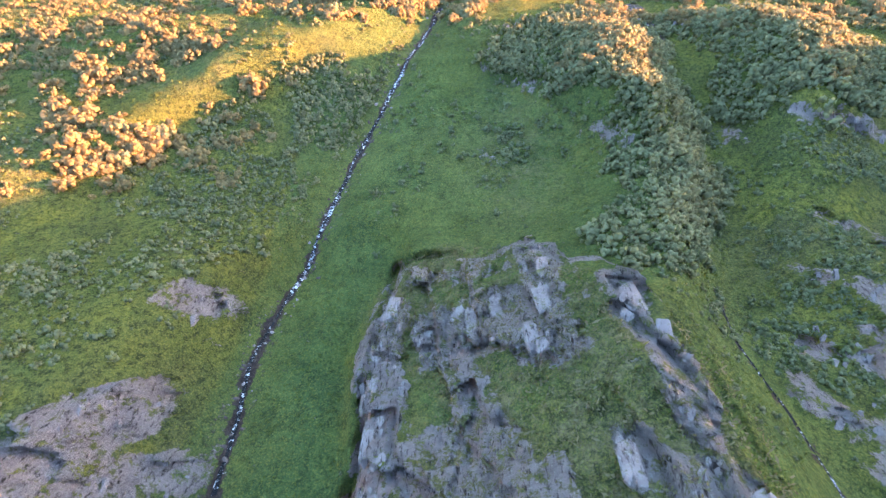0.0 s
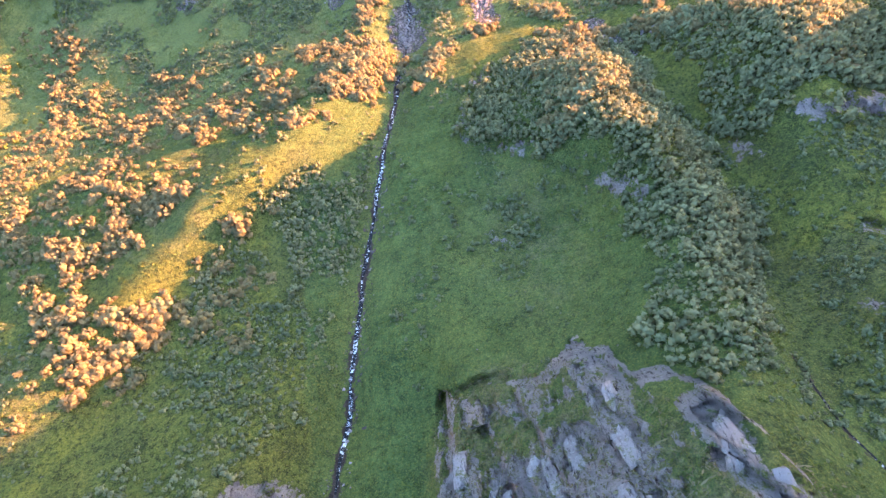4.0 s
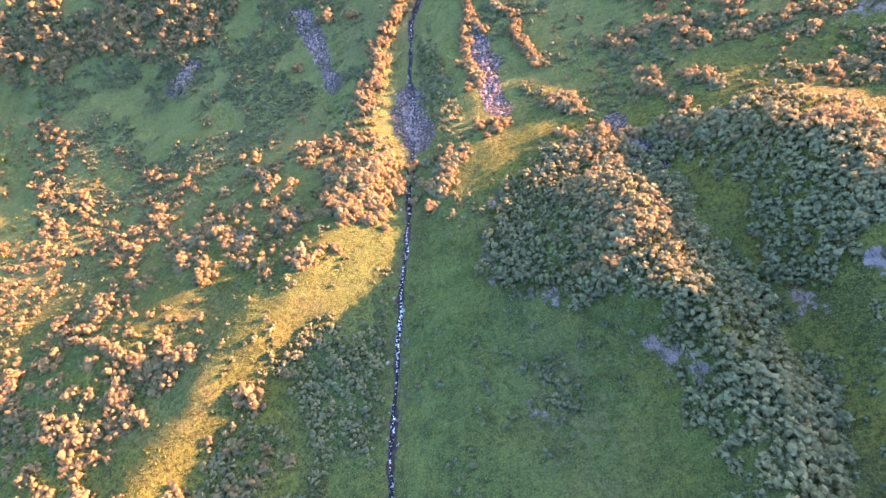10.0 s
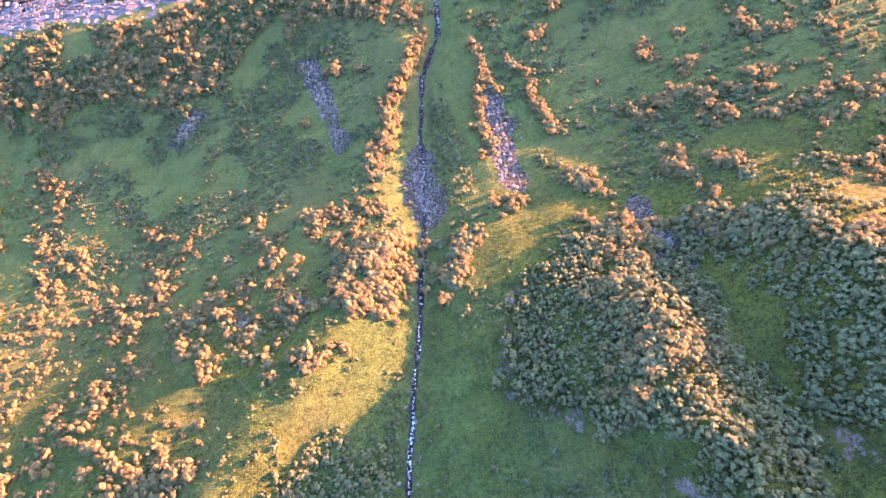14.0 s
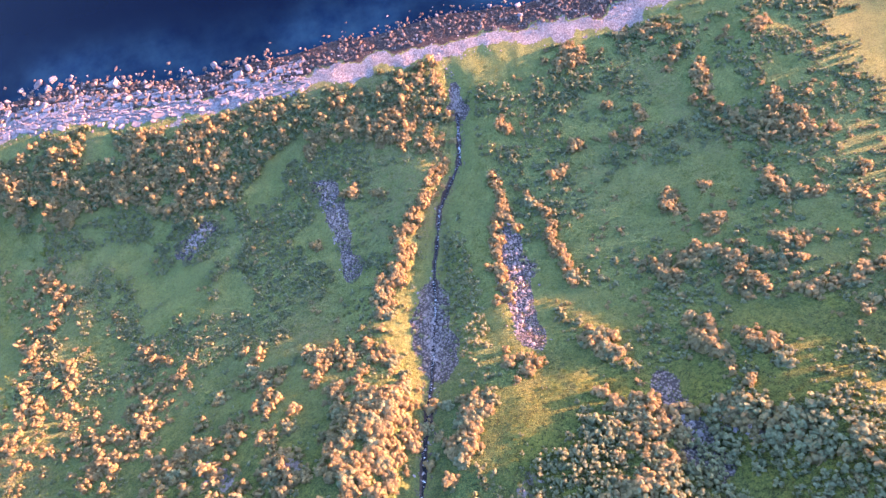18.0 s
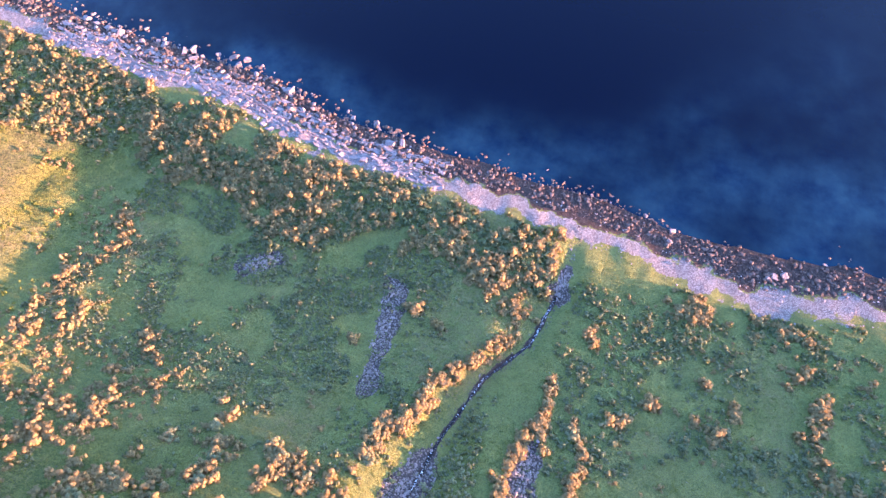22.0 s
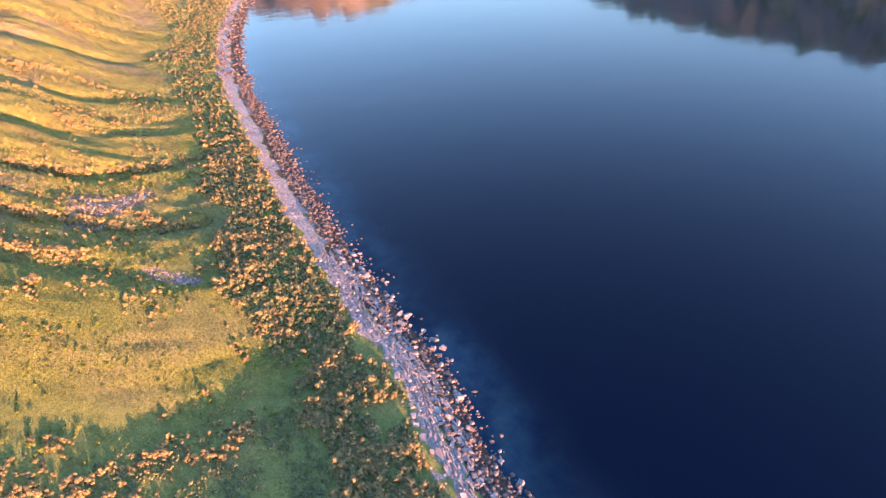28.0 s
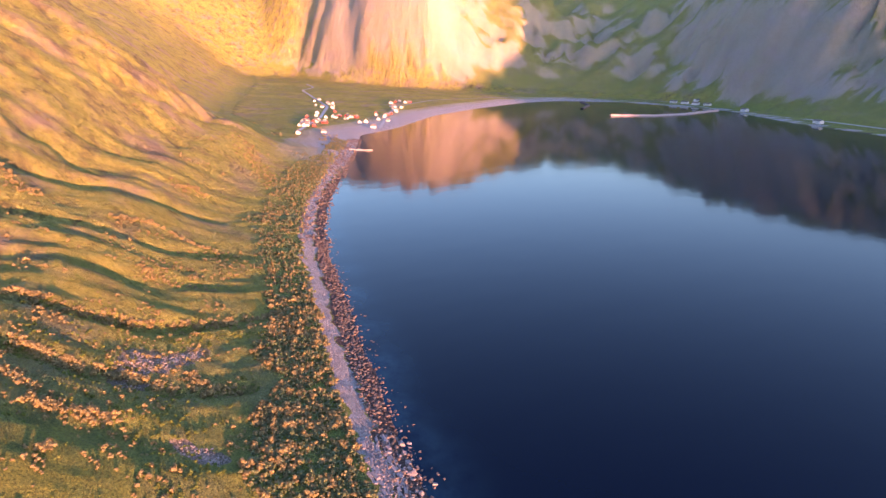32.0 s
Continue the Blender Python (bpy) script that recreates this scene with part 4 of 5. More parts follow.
def plant():
    rng = np.random.default_rng(11)
    near = BUSHES_FIELD + BUSHES_BANK + BUSHES_HEDGES + BUSHES_EAST + BUSHES_CORNER + BUSHES_SLOPE + BUSHES_RIDGE
    rows = [band(rng, chain, wide, int(1.35 * count), 1.0, 2.05) for chain, wide, count in near]
    rows += [band(rng, chain, wide, int(1.2 * count), 1.0, 2.3) for chain, wide, count in BUSHES_FARSLOPE]
    rows = np.concatenate(rows + [scatter(rng, (28, 122, 76, 168), 620, (0.55, 1.35), 0.0, 9, 226), scatter(rng, (-118, -20, 84, 160), 160, (0.6, 1.2), 0.1, 9, 227),
                                  scatter(rng, (-116, -34, 18, 96), 900, (0.55, 1.6), 0.05, 10, 228, lambda x, y, ds: line_distance(x, y, GLADE)[0] > 5),
                                  scatter(rng, (-124, -62, 48, 106), 800, (0.6, 1.5), -0.25, 10, 264)])
    ok = edge_distance(rows[:, 0], rows[:, 1], SEA_EDGE) > 19
    rows = rows[ok]
    order = np.argsort(-rows[:, 3] + 0.006 * np.hypot(rows[:, 0] + 10, rows[:, 1] - 80))
    chosen = order[:290]
    protos = bush_prototypes()
    for n, i in enumerate(chosen):
        x, y, z, r, tall = rows[i]
        m = pose(x, y, z, rng.uniform(-6, 6), rng.uniform(-6, 6), rng.uniform(0, 360)) @ Matrix.Diagonal((r, r, r * tall, 1))
        if n < len(protos):
            protos[n].matrix_basis = m
        else:
            copy_thing(protos[n % len(protos)], Matrix.LocRotScale(m.translation, m.to_quaternion(), m.to_scale()) @ Matrix.Diagonal((*[1 / s for s in protos[n % len(protos)].scale], 1)))
    heap("birch_thicket", rows[order[290:]], LIGHT, M_BIRCH, "dense low birch bushes catching the evening sun", "bushes")
    belt = lambda x, y, ds: (x < 16) & (ds < 36 + 12 * value_noise(x, y, 30, 211) + 14 * ease(-x, 20, 90))
    shore = scatter(rng, (-340, 16, 140, 218), 15000, (0.75, 1.6), -0.6, 12, 210, belt)
    # warm or green leaf colour here also paints bushes as sunlit or shaded
    mixed = rng.random(len(shore)) < 0.16 + 0.36 * (value_noise(shore[:, 0], shore[:, 1], 16, 213) > 0.2)
    shore[mixed, 3] *= 1.45
    heap("shore_thicket", shore[mixed], LIGHT, M_BIRCH, "belt of small birch bushes behind the rocky shore", "bushes")
    green = np.concatenate([shore[~mixed], scatter(rng, (24, 140, 150, 190), 1800, (0.6, 1.5), -0.1, 12, 212, lambda x, y, ds: ds < 40)])
    heap("shore_willows", green, LOW, M_SHRUB, "low deep green shrubs and shaded bushes between the birches of the shore", "bushes")
    woods = wood_rows(rng)
    thick = woods[:, 3] > 0.86
    heap("slope_scrub", woods[~thick], TINY, M_SCRUB, "low mixed scrub and tall herbs covering the bank", "bushes")
    woods = woods[thick]
    heap("ridge_scrub", woods, SCRUB, M_WILLOW, "dense rounded grey-green willow scrub on the ridges", "bushes")
    scrub = [scatter(rng, (-125, -24, -5, 100), 2600, (0.3, 0.9), 0.0, 13, 222), scatter(rng, (-118, -10, 102, 160), 6500, (0.35, 0.95), -0.1, 11, 223),
             scatter(rng, (22, 130, 64, 168), 5200, (0.4, 1.2), 0.0, 10, 224), scatter(rng, (-24, 12, 60, 150), 700, (0.4, 1.0), 0.0, 8, 225)]
    scrub.append(scatter(rng, (26, 78, -26, 32), 4200, (0.28, 0.75), -0.1, 7, 229, lambda x, y, ds: rockiness(x, y) < 0.5))
    scrub.append(scatter(rng, (-22, 24, 9, 78), 900, (0.25, 0.85), 0.25, 6, 263))
    heap("willow_scrub", np.concatenate(scrub), TINY, M_SCRUB, "grey-green low scrub covering the slope", "bushes")
    slope = [scatter(rng, (-420, -112, 60, 230), 3800, (0.6, 1.7), 0.2, 16, 230, lambda x, y, ds: ds > 26),
             scatter(rng, (-1250, -330, 60, 480), 7000, (1.0, 2.6), 0.1, 40, 231, lambda x, y, ds: (ds < 70 + 50 * value_noise(x, y, 60, 232)) | (value_noise(x, y, 33, 233) > 0.55))]
    heap("distant_birches", np.concatenate(slope), TINY, M_BIRCH, "birch bushes strewn over the sunlit mountainside", "bushes")
    hem = scatter(rng, (-1000, -330, 200, 520), 26000, (0.9, 2.0), -0.5, 30, 234, lambda x, y, ds: ds < 58 + 22 * value_noise(x, y, 50, 235))
    gold = rng.random(len(hem)) < 0.4
    heap("far_shore_shrubs", hem[~gold], TINY, M_SHRUB, "deep green shrubs along the farther shore", "bushes")
    heap("far_shore_birches", hem[gold], TINY, M_BIRCH, "sunlit birch bushes along the farther shore", "bushes")
    herbs = [scatter(rng, (-100, 95, -32, 120), 48000, (0.22, 0.5), -0.35, 8, 240, lambda x, y, ds: rockiness(x, y) < 0.6), scatter(rng, (-150, 110, 110, 180), 16000, (0.25, 0.55), -0.3, 6, 241),
             scatter(rng, (-330, -120, 70, 200), 7000, (0.35, 0.8), 0.0, 9, 242)]
    bright = scatter(rng, (-290, -112, 84, 188), 2600, (0.4, 1.15), 0.0, 15, 265)
    heap("yellow_shrubs", bright, LOW, M_FERN, "small yellow-green shrubs dotted over the sunlit grass", "bushes")
    heap("meadow_herbs", np.concatenate(herbs), HERB, M_FERN, "tall green herbs and ferns of the meadow", "herbs")
    tufts = scatter(rng, (-13, 24, -30, 9), 7000, (0.2, 0.5), -2.0, 6, 243, lambda x, y, ds: heady(x, y) * (1.35 - rockiness(x, y)) > 0.35 + 0.3 * value_noise(x, y, 3, 244))
    heap("dry_grass_tufts", tufts, HERB, M_TUFT, "tawny grass tufts and cushions growing on the rock", "grass")


plant()


# ---- stones: shore, scree, stream and crag ----
def boulder_mesh(name, rng, material, boxy=0.0):
    """A broken boulder about 1 m in radius."""
    bm = bmesh.new()
    bmesh.ops.create_icosphere(bm, subdivisions=2, radius=1.0)
    cuts = [Vector(rng.normal(size=3)).normalized() for _ in range(7)]
    depth = rng.uniform(0.5, 0.85, 7)
    for v in bm.verts:
        for c, d in zip(cuts, depth):
            over = v.co.dot(c) - d
            if over > 0:
                v.co -= c * over * 0.92
        v.co *= 1 + 0.07 * noise.noise(v.co * 2.3)
    me = bpy.data.meshes.new(name)
    bm.to_mesh(me)
    bm.free()
    me.materials.append(material)
    return me


def slab_mesh(name, rng, material):
    """A flat bedded block, 1 m half long, with chipped edges."""
    bm = bmesh.new()
    bmesh.ops.create_cube(bm, size=2.0)
    bmesh.ops.bevel(bm, geom=bm.edges[:], offset=0.24, segments=1, affect="EDGES")
    for v in bm.verts:
        v.co.x += 0.2 * rng.normal() + 0.3 * v.co.y * rng.uniform(0, 0.6)
        v.co.y += 0.17 * rng.normal()
        v.co.z += 0.1 * rng.normal()
    me = bpy.data.meshes.new(name)
    bm.to_mesh(me)
    bm.free()
    me.materials.append(material)
    return me


def shore_place(rng, count, x0, x1, lo, hi):
    """Places between two distances from the water's edge (minus: in the water)."""
    x = rng.uniform(x0, x1, count * 4)
    y = rng.uniform(150, 300, count * 4) if x0 > -480 else rng.uniform(150, 560, count * 4)
    ds = edge_distance(x, y, SEA_EDGE)
    ok = (ds > lo) & (ds < hi)
    return x[ok], y[ok], ds[ok]


def stones(name, x, y, r, material, label, sink=0.3, flat=0.7, category="stones"):
    """Many small stones as one piece."""
    rng = np.random.default_rng(len(x))
    n = len(x)
    z = np.maximum(height(x, y), -0.6)
    v = ICO_V[None] * rng.uniform(0.62, 1.25, (n, 12, 1)) * np.stack([r * rng.uniform(0.8, 1.4, n), r * rng.uniform(0.6, 1.0, n), r * flat * rng.uniform(0.6, 1.1, n)], 1)[:, None]
    a = rng.uniform(0, 6.283, n)[:, None]
    vx = v[..., 0] * np.cos(a) - v[..., 1] * np.sin(a) + x[:, None]
    vy = v[..., 0] * np.sin(a) + v[..., 1] * np.cos(a) + y[:, None]
    vz = v[..., 2] + (z + r * (flat - sink))[:, None]
    verts = np.stack([vx, vy, vz], 2).reshape(-1, 3)
    tris = (ICO_F[None] + 12 * np.arange(n)[:, None, None]).reshape(-1, 3)
    return tagged(new(name, mesh_of(name, verts, tris, material)), label, category, kind="stuff")


def shore_line(x):
    """y of the water's edge at x, along the near shore."""
    p = sorted((a, b) for a, b in SEA_EDGE if -500 < a < 230 and b < 300)
    return np.interp(x, [a for a, _ in p], [b for _, b in p])


def shelf_rows(rng, x0, x1):
    """Beds of rock that run along the shore, each broken into blocks: x, y, half length, half width, turn."""
    rows = []
    ds = 5.2
    while ds < 17.5:
        w = 0.2 + 0.75 * rng.random() ** 1.6
        x = x0 + rng.uniform(0, 2)
        while x < x1:
            long = (0.35 + 1.5 * rng.random() ** 2) * (0.6 + w)
            wave = 1.6 * math.sin(x / 9.0 + 0.3 * ds) + 0.9 * math.sin(x / 3.7)
            if rng.random() < 0.86 - 0.4 * ease(ds, 13, 18) - 0.25 * (value_noise(np.array([x]), np.array([ds]), 5.0, 261)[0] > 0.25):
                slope = float(shore_line(x + 3) - shore_line(x - 3)) / 6
                rows.append((x + long, float(shore_line(x)) - ds - 0.5 * wave + 0.25 * rng.normal(), long, w * rng.uniform(0.75, 1.2), math.degrees(math.atan(slope)) + rng.normal() * 12))
            x += 2 * long + rng.uniform(0.03, 0.3)
        ds += 2 * w + rng.uniform(0.0, 0.12)
    return rows


def strew_shore():
    rng = np.random.default_rng(21)
    protos = [boulder_mesh("boulder", rng, M_DARKSTONE if n < 2 else M_SHELF) if n < 4 else slab_mesh("boulder", rng, M_SHELF) for n in range(7)]
    x, y, ds = shore_place(rng, 1600, -190, 100, -5.0, 7)
    ok = rng.random(len(x)) < np.where(x < -34, 1.0, 0.28)
    x, y, ds = x[ok], y[ok], ds[ok]
    pick = np.argsort(rng.random(len(x)) + 0.05 * np.abs(ds - 1.5))[:250]
    z = height(x[pick], y[pick])
    for k, i in enumerate(pick):
        r = (0.3 + 0.95 * rng.random() ** 2.6) * (1.0 if x[i] < -34 else 0.7)
        n = rng.integers(0, 7)
        ob = new("boulder", protos[n])
        zz = max(z[k], -0.35) + 0.3 * r
        ob.matrix_basis = pose(x[i], y[i], zz, rng.uniform(-25, 25), rng.uniform(-25, 25), rng.uniform(0, 360)) @ Matrix.Diagonal((r * rng.uniform(1.0, 1.7), r * rng.uniform(0.7, 1.1), r * rng.uniform(0.6, 1.0), 1))
        tagged(ob, "dark grey-brown boulder lying at the water's edge" if n < 2 else "pale angular boulder catching the sun on the lower shore", "boulder", "shore boulders")
    x, y, ds = shore_place(rng, 42000, -450, 215, -9, 9.5)
    keep = rng.random(len(x)) < np.interp(ds, [-9, -5, -1, 2, 8, 9.5], [0.05, 0.16, 0.55, 1, 1, 0.5])
    x, y = x[keep][:15000], y[keep][:15000]
    size = (0.13 + 0.75 * rng.random(len(x)) ** 4.0) * np.where(x < -34, 1.25, 0.9)
    stones("tidal_stones", x, y, size, M_DARKSTONE, "dark wet stones crowded along the tide line", sink=0.36)
    x, y, ds = shore_place(rng, 7000, -300, 200, 6, 19)
    x, y, size = x[:9000], y[:9000], 0.1 + 0.45 * rng.random(len(x[:9000])) ** 3.0
    grey = (x > -190) & (x < -24)
    stones("shelf_stones", x[grey], y[grey], size[grey], M_SHELF, "grey broken stones between the rock beds", flat=0.6)
    stones("beach_stones", x[~grey], y[~grey], size[~grey] * 0.7, M_PALE, "pale grey stones of the upper beach", flat=0.6)
    x, y, ds = shore_place(rng, 5000, -1000, -440, -6, 22)
    stones("far_shore_stones", x[:3500], y[:3500], 0.5 + 1.2 * rng.random(len(x[:3500])) ** 2, M_DARKSTONE, "stones along the farther shore")
    # bedded shelf of pale rock, parallel to the shore
    shelf = tagged(new("rock_shelf"), "pale bedded rock shelf broken into long blocks above the tide line", "rock shelf", kind="structure")
    slabs = [slab_mesh("slab", rng, M_SHELF) for _ in range(8)]
    rows = shelf_rows(rng, -190, -26)
    rows.sort(key=lambda r: abs(r[0] + 66))
    for n, (x, y, long, w, turn) in enumerate(rows[:300]):
        ob = new("slab", slabs[n % 8])
        ob.parent = shelf
        ob.matrix_basis = pose(x, y, ground_at(x, y) - 0.05 + 0.12 * rng.normal(), rng.normal() * 8 - 6, rng.normal() * 7, turn) @ Matrix.Diagonal((long, w, 0.2 + 0.35 * rng.random(), 1))
    rest = np.array(rows[300:])
    corner = np.array([(-1, -1, -1), (1, -1, -1), (1, 1, -1), (-1, 1, -1), (-0.86, -0.8, 1), (0.86, -0.8, 1), (0.86, 0.8, 1), (-0.86, 0.8, 1)], float)
    v = corner[None] * (1 + 0.14 * rng.normal(size=(len(rest), 8, 3))) * np.stack([rest[:, 2], rest[:, 3], rng.uniform(0.2, 0.5, len(rest))], 1)[:, None]
    c, t = np.cos(np.radians(rest[:, 4]))[:, None], np.sin(np.radians(rest[:, 4]))[:, None]
    at = np.stack([v[..., 0] * c - v[..., 1] * t + rest[:, 0:1], v[..., 0] * t + v[..., 1] * c + rest[:, 1:2], v[..., 2] + height(rest[:, 0], rest[:, 1])[:, None] + 0.05], 2)
    quads = np.array([(4, 5, 6, 7), (0, 1, 5, 4), (1, 2, 6, 5), (2, 3, 7, 6), (3, 0, 4, 7)])
    faces = (quads[None] + 8 * np.arange(len(rest))[:, None, None]).reshape(-1, 4)
    tagged(new("shelf_rock", mesh_of("shelf_rock", at.reshape(-1, 3), faces, M_SHELF)), "broken pale rock beds farther along the shore", "rock", kind="stuff")
    # scree and stream stones
    xs, ys, rs = [], [], []
    for chain, wide in SCREE:
        n = int(90 * wide)
        k = rng.random(n) * (len(chain) - 1)
        i = k.astype(int)
        p = np.array(chain, float)
        q = p[i] + (p[i + 1] - p[i]) * (k - i)[:, None] + rng.normal(size=(n, 2)) * wide * 0.42
        xs.append(q[:, 0]), ys.append(q[:, 1]), rs.append(0.14 + 0.4 * rng.random(n) ** 2.5)
    stones("scree", np.concatenate(xs), np.concatenate(ys), np.concatenate(rs), M_CRAG, "grey scree of broken stones lying in the grass")
    k = rng.random(800) * (len(STREAM) - 2) + 0.5
    i = k.astype(int)
    p = np.array(STREAM, float)
    q = p[i] + (p[i + 1] - p[i]) * (k - i)[:, None] + rng.normal(size=(800, 2)) * 0.85
    size = 0.1 + 0.32 * rng.random(800) ** 2.5
    stones("stream_stones", q[::2, 0], q[::2, 1], size[::2], M_DARKSTONE, "dark wet stones in the bed of the stream")
    stones("bank_stones", q[1::4, 0], q[1::4, 1], size[1::4], M_PALE, "pale washed stones along the stream")


def flow(name, chain, wide, lift):
    """A ribbon of water that follows a chain down the slope."""
    rows = []
    for (ax, ay), (bx, by) in zip(chain, chain[1:]):
        n = max(2, int(math.hypot(bx - ax, by - ay) / 0.7))
        rows += [(ax + (bx - ax) * k / n, ay + (by - ay) * k / n) for k in range(n)]
    p = np.array(rows)
    p[:, 0] += 0.35 * value_noise(p[:, 0], p[:, 1], 4.0, 301)
    t = np.gradient(p, axis=0)
    t /= np.linalg.norm(t, axis=1)[:, None]
    side = np.stack([-t[:, 1], t[:, 0]], 1)
    half = wide * (0.75 + 0.45 * value_noise(p[:, 0], p[:, 1], 3.0, 302))[:, None]
    across = np.stack([p - side * half, p, p + side * half], 1)
    z = height(p[:, 0], p[:, 1])[:, None] + lift + np.array([0.0, 0.06, 0.0])
    verts = np.concatenate([across, z[..., None]], 2).reshape(-1, 3)
    i = 3 * np.arange(len(p) - 1)
    faces = np.concatenate([np.stack([i, i + 3, i + 4, i + 1], 1), np.stack([i + 1, i + 4, i + 5, i + 2], 1)])
    return new(name, mesh_of(name, verts, faces, M_STREAM, True))


def outcrop_blocks():
    rng = np.random.default_rng(33)
    crag = tagged(new("rock_outcrop"), "weathered grey rock outcrop in slanting slabs with grassy ledges", "rock outcrop", kind="structure")
    shapes = [slab_mesh("block", rng, M_CRAG) for _ in range(8)]
    x, y = rng.uniform(-12, 24, 2600), rng.uniform(-30, 9, 2600)
    rock = rockiness(x, y)
    z = height(x, y)
    for spot in np.flatnonzero(rock > 0.9)[:70]:
        ob = new("block", shapes[spot % 8])
        ob.parent = crag
        s = 0.22 + 0.35 * rng.random() ** 2
        ob.matrix_basis = pose(x[spot], y[spot], z[spot] - 0.42 * s, -40 + rng.normal() * 14, rng.normal() * 12, 62 + rng.normal() * 16) @ Matrix.Diagonal((1.8 * s, 1.0 * s, 0.5 * s, 1))
    # large slabs that lie on the steep face
    for spot in np.flatnonzero((rock > 0.93) & (y < 8))[70:84]:
        ob = new("slab", shapes[spot % 8])
        ob.parent = crag
        s = 0.7 + 0.8 * rng.random()
        ob.matrix_basis = pose(x[spot], y[spot], z[spot] - 0.3 * s, -46 + rng.normal() * 7, rng.normal() * 6, 8 + rng.normal() * 10) @ Matrix.Diagonal((0.6 * s, 1.5 * s, 0.36 * s, 1))
    for chain, wide, bare in ROCKS_SLOPE + ROCKS_RIDGE:
        if wide < 1.5:
            continue
        p = np.array(chain, float)
        mid = p.mean(0)
        ledge = tagged(new("rock_ledge"), "bare grey rock ledge showing through the grass of the slope", "rock", "rock ledges")
        ledge.location = (mid[0], mid[1], float(height(mid[:1], mid[1:])[0]))
        n = 7
        k = rng.random(n) * (len(chain) - 1)
        i = k.astype(int)
        q = p[i] + (p[i + 1] - p[i]) * (k - i)[:, None] + rng.normal(size=(n, 2)) * wide * 0.45
        z = height(q[:, 0], q[:, 1])
        for m in range(n):
            ob = new("block", shapes[m % 8])
            ob.parent = ledge
            s = 0.22 + 0.3 * rng.random() ** 2
            ob.matrix_basis = pose(q[m, 0] - mid[0], q[m, 1] - mid[1], z[m] - ledge.location.z - 0.42 * s, -35 + rng.normal() * 14, rng.normal() * 12, 60 + rng.normal() * 20) @ Matrix.Diagonal((1.9 * s, 0.9 * s, 0.6 * s, 1))


strew_shore()
tagged(flow("stream", STREAM[1:-2], 0.4, 0.12), "narrow stream tumbling white over stones down the slope", "stream", kind="structure")
tagged(flow("gully_stream", RIVULET, 0.14, 0.1), "thin dark rivulet at the bottom of a gully", "stream", kind="structure")
outcrop_blocks()


# ---- the village, the harbour and the roads ----
def box_into(bm, sx, sy, sz, at):
    bmesh.ops.create_cube(bm, size=1.0, matrix=Matrix.Translation(at) @ Matrix.Diagonal((sx, sy, sz, 1)))


def part(name, bm, material, parent, label=""):
    me = bpy.data.meshes.new(name)
    bm.to_mesh(me)
    bm.free()
    me.materials.append(material)
    ob = new(name, me)
    ob.parent = parent
    return tagged(ob, label)


def house(long, deep, eaves, ridge, paint, label, category="house"):
    root = tagged(new("house"), label, category, "village houses")
    bm = bmesh.new()
    x, y = long / 2, deep / 2
    pts = [(-x, -y, -1), (x, -y, -1), (x, y, -1), (-x, y, -1), (-x, -y, eaves), (x, -y, eaves), (x, y, eaves), (-x, y, eaves), (-x, 0, ridge), (x, 0, ridge)]
    v = [bm.verts.new(p) for p in pts]
    for f in ((0, 1, 5, 4), (2, 3, 7, 6), (1, 2, 6, 9, 5), (3, 0, 4, 8, 7), (4, 5, 9, 8), (6, 7, 8, 9)):
        bm.faces.new([v[i] for i in f])
    part("wall", bm, paint, root)
    roof = bmesh.new()
    slope = math.atan2(ridge - eaves, y)
    for s in (-1, 1):
        m = Matrix.Translation((0, s * y / 2 * 1.06, (eaves + ridge) / 2 + 0.12)) @ Matrix.Rotation(-s * slope, 4, "X") @ Matrix.Diagonal((long + 0.8, y / math.cos(slope) * 1.16, 0.2, 1))
        bmesh.ops.create_cube(roof, size=1.0, matrix=m)
    top = part("roof", roof, M_ROOF, root)
    bm = bmesh.new()
    box_into(bm, 0.7, 0.7, 1.4, (long * 0.2, 0.3, ridge + 0.4))
    part("chimney", bm, M_ROAD, top)
    for s in (-1, 1):
        for k in (-0.28, 0.02, 0.3):
            bm = bmesh.new()
            box_into(bm, 1.2, 0.08, 1.3, (k * long, s * (y + 0.03), eaves * 0.55))
            part("window", bm, M_GLASS, root)
    bm = bmesh.new()
    box_into(bm, 1.0, 0.1, 2.05, (-0.13 * long, y + 0.05, 1.05))
    part("door", bm, M_WOOD, root)
    return root


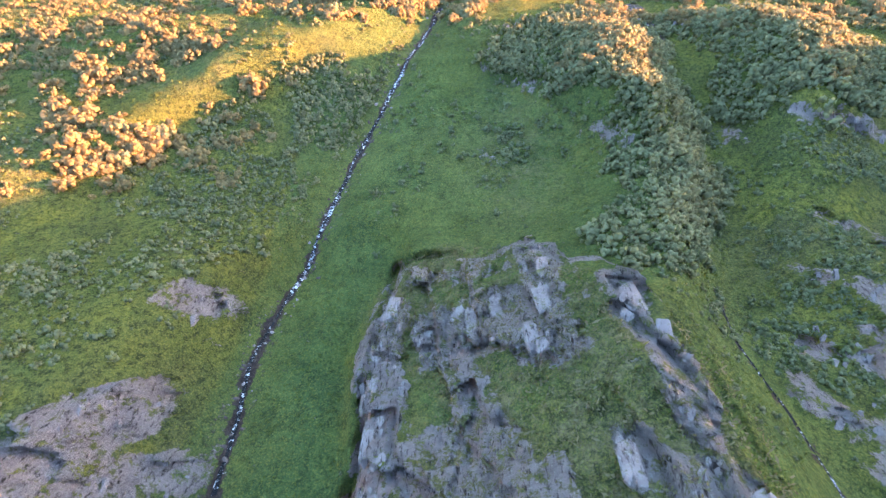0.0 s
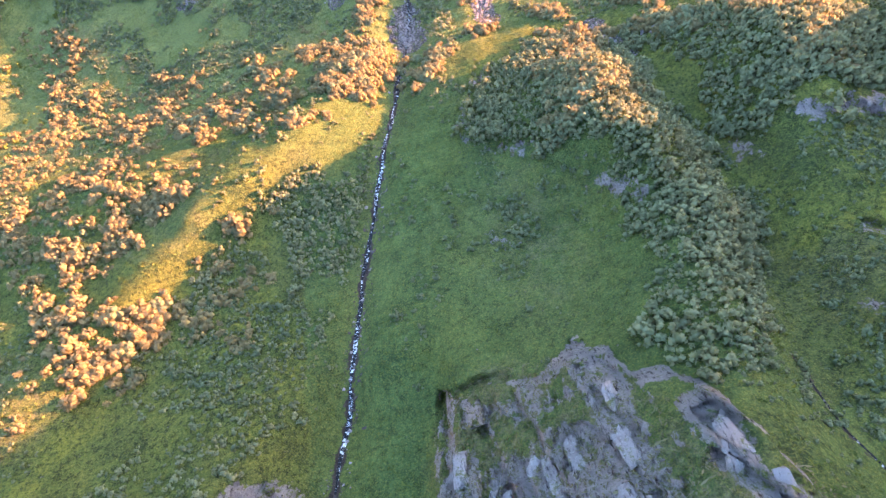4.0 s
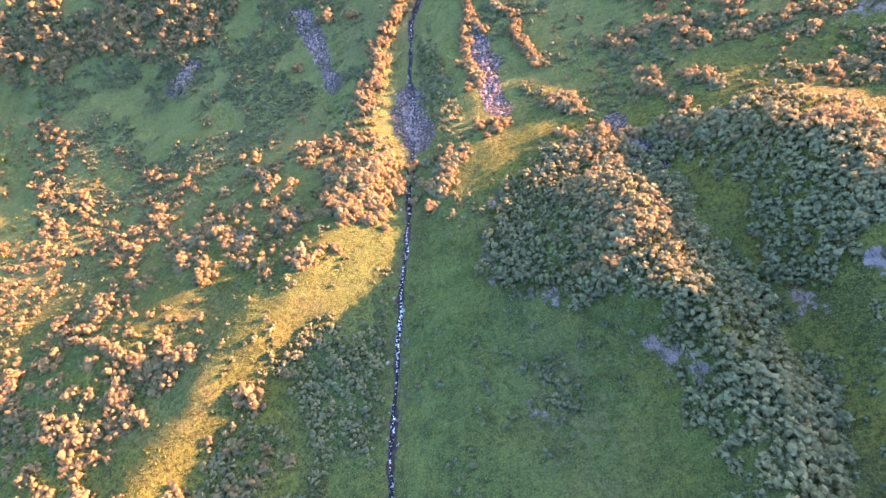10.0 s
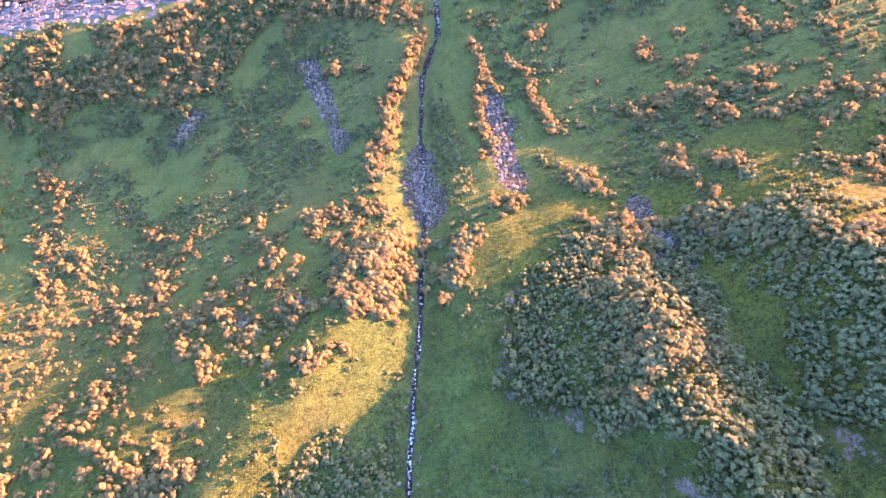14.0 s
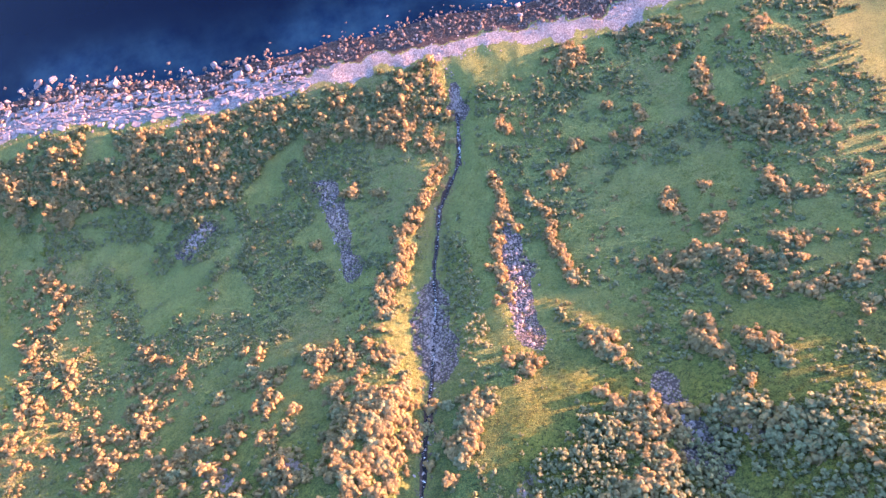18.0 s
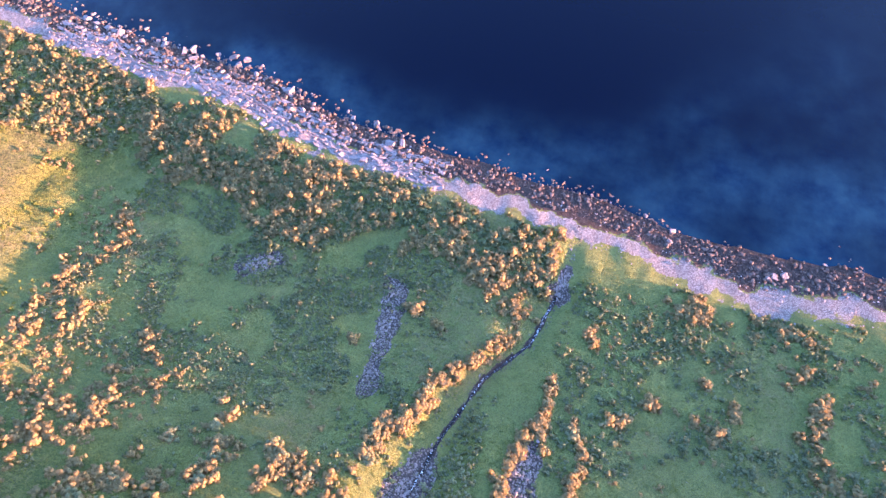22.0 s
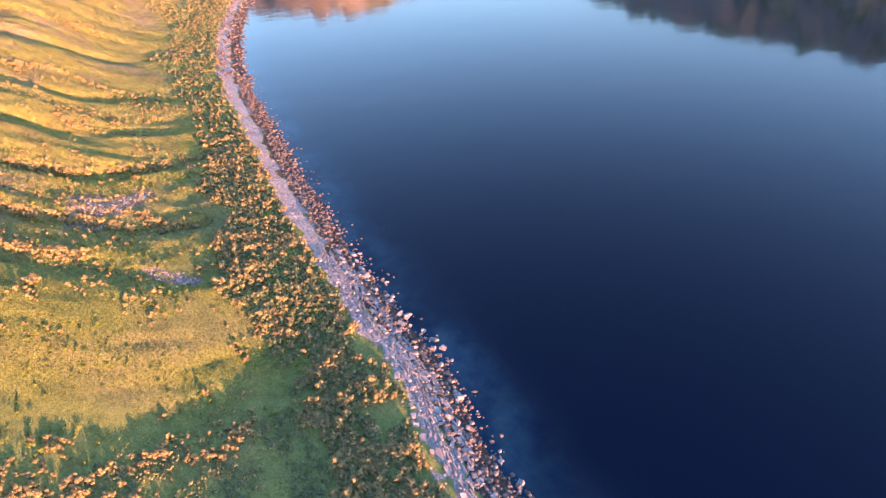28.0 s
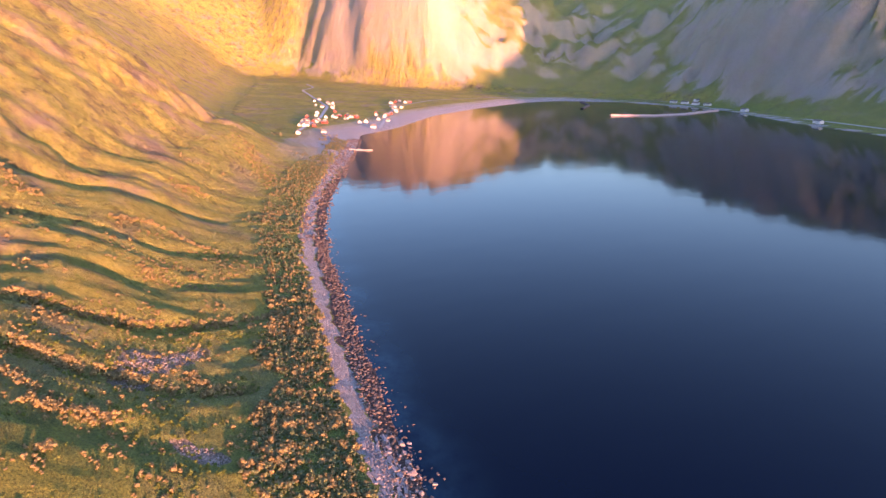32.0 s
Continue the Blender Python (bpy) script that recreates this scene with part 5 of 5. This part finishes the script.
def settle():
    rng = random.Random(5)
    kinds = [house(11, 8, 4.2, 7.2, M_WALL, "white-painted wooden house with a dark roof on the valley floor"),
             house(9, 7, 3.4, 6.2, M_WALL, "small white wooden house with a dark roof near the beach"),
             house(12, 7.5, 3.8, 6.8, M_RED, "red-painted wooden house with a dark roof in the village")]
    lanes = [([(-1085, 400), (-1280, 470), (-1540, 560), (-1760, 590)], 26), ([(-1150, 560), (-1330, 640), (-1540, 750), (-1680, 860)], 24), ([(-1200, 420), (-1330, 560)], 12)]
    n = 0
    for lane, count in lanes:
        for k in range(count):
            u = (k + rng.random()) / count * (len(lane) - 1)
            i = min(int(u), len(lane) - 2)
            (ax, ay), (bx, by) = lane[i], lane[i + 1]
            x = ax + (bx - ax) * (u - i) + rng.choice((-1, 1)) * rng.uniform(10, 30)
            y = ay + (by - ay) * (u - i) + rng.choice((-1, 1)) * rng.uniform(10, 30)
            m = pose(x, y, ground_at(x, y), 0, 0, math.degrees(math.atan2(by - ay, bx - ax)) + rng.choice((0, 0, 90)))
            kind = 2 if rng.random() < 0.16 else rng.randrange(2)
            if n < 3:
                kinds[n].matrix_basis = m
            else:
                copy_thing(kinds[kind], m)
            n += 1
    shed = house(22, 12, 6, 9, M_WALL, "pale harbour shed with a dark roof by the quay", "shed")
    spots = [(-1330, 1712, 20), (-1290, 1716, 10), (-1370, 1705, 30), (-1250, 1722, 0), (-1310, 1745, 90), (-1080, 1668, -20), (-800, 1545, -20)]
    shed.matrix_basis = pose(spots[0][0], spots[0][1], ground_at(*spots[0][:2]), 0, 0, spots[0][2])
    for x, y, turn in spots[1:]:
        copy_thing(shed, pose(x, y, ground_at(x, y), 0, 0, turn))


def mound(name, chain, half, top, material, label, category):
    """A long bank of stones with sloping sides."""
    rng = np.random.default_rng(9)
    rows = []
    for (ax, ay), (bx, by) in zip(chain, chain[1:]):
        n = max(2, int(math.hypot(bx - ax, by - ay) / 6))
        rows += [(ax + (bx - ax) * k / n, ay + (by - ay) * k / n) for k in range(n)]
    p = np.array(rows + [chain[-1]], float)
    t = np.gradient(p, axis=0)
    t /= np.linalg.norm(t, axis=1)[:, None]
    side = np.stack([-t[:, 1], t[:, 0]], 1)
    prof = [(-1.0, -4.0), (-0.45, top), (0.0, top + 0.4), (0.45, top), (1.0, -4.0)]
    verts = []
    for k in range(len(p)):
        for u, z in prof:
            q = p[k] + side[k] * half * (u + 0.08 * rng.normal())
            verts.append((q[0], q[1], z + 0.5 * rng.normal() * (z > 0)))
    m = len(prof)
    faces = [(m * k + j, m * k + j + 1, m * k + m + j + 1, m * k + m + j) for k in range(len(p) - 1) for j in range(m - 1)]
    return tagged(new(name, mesh_of(name, np.array(verts), np.array(faces), material)), label, category)


def road(chain, half, label):
    rows = []
    for (ax, ay), (bx, by) in zip(chain, chain[1:]):
        n = max(2, int(math.hypot(bx - ax, by - ay) / 12))
        rows += [(ax + (bx - ax) * k / n, ay + (by - ay) * k / n) for k in range(n)]
    p = np.array(rows + [chain[-1]], float)
    for _ in range(3):
        p[1:-1] = (p[:-2] + 2 * p[1:-1] + p[2:]) / 4
    t = np.gradient(p, axis=0)
    t /= np.linalg.norm(t, axis=1)[:, None]
    side = np.stack([-t[:, 1], t[:, 0]], 1) * half
    e = np.stack([p - side, p + side], 1)
    z = np.maximum(height(e[..., 0], e[..., 1]), height(p[:, 0], p[:, 1])[:, None]) + 0.5
    i = 2 * np.arange(len(p) - 1)
    me = mesh_of("road", np.concatenate([e, z[..., None]], 2).reshape(-1, 3), np.stack([i, i + 2, i + 3, i + 1], 1), M_ROAD, True)
    return tagged(new("road", me), label, "road", kind="structure")


settle()
mound("breakwater", [(-1156, 1227), (-1105, 1330), (-1100, 1440), (-1150, 1640)], 11, 3.2, M_PALE, "long breakwater of piled pale stone before the harbour", "breakwater")
mound("stone_pier", [(-1560, 1470), (-1440, 1400), (-1346, 1292)], 8, 2.4, M_DARKSTONE, "crooked stone pier reaching into the bay", "pier")
mound("stone_jetty", [(-893, 412), (-876, 440), (-868, 452)], 4, 1.4, M_PALE, "low stone jetty at the head of the shore", "jetty")
road([(-1100, 380), (-1300, 480), (-1560, 570), (-1900, 610), (-2150, 640), (-2300, 720), (-2500, 740)], 4.0, "pale gravel road winding up the valley")
road([(-1120, 560), (-1340, 660), (-1540, 770), (-1700, 960), (-1760, 1250), (-1700, 1500), (-1400, 1725), (-900, 1600), (-600, 1520)], 3.5, "gravel road along the head of the bay")
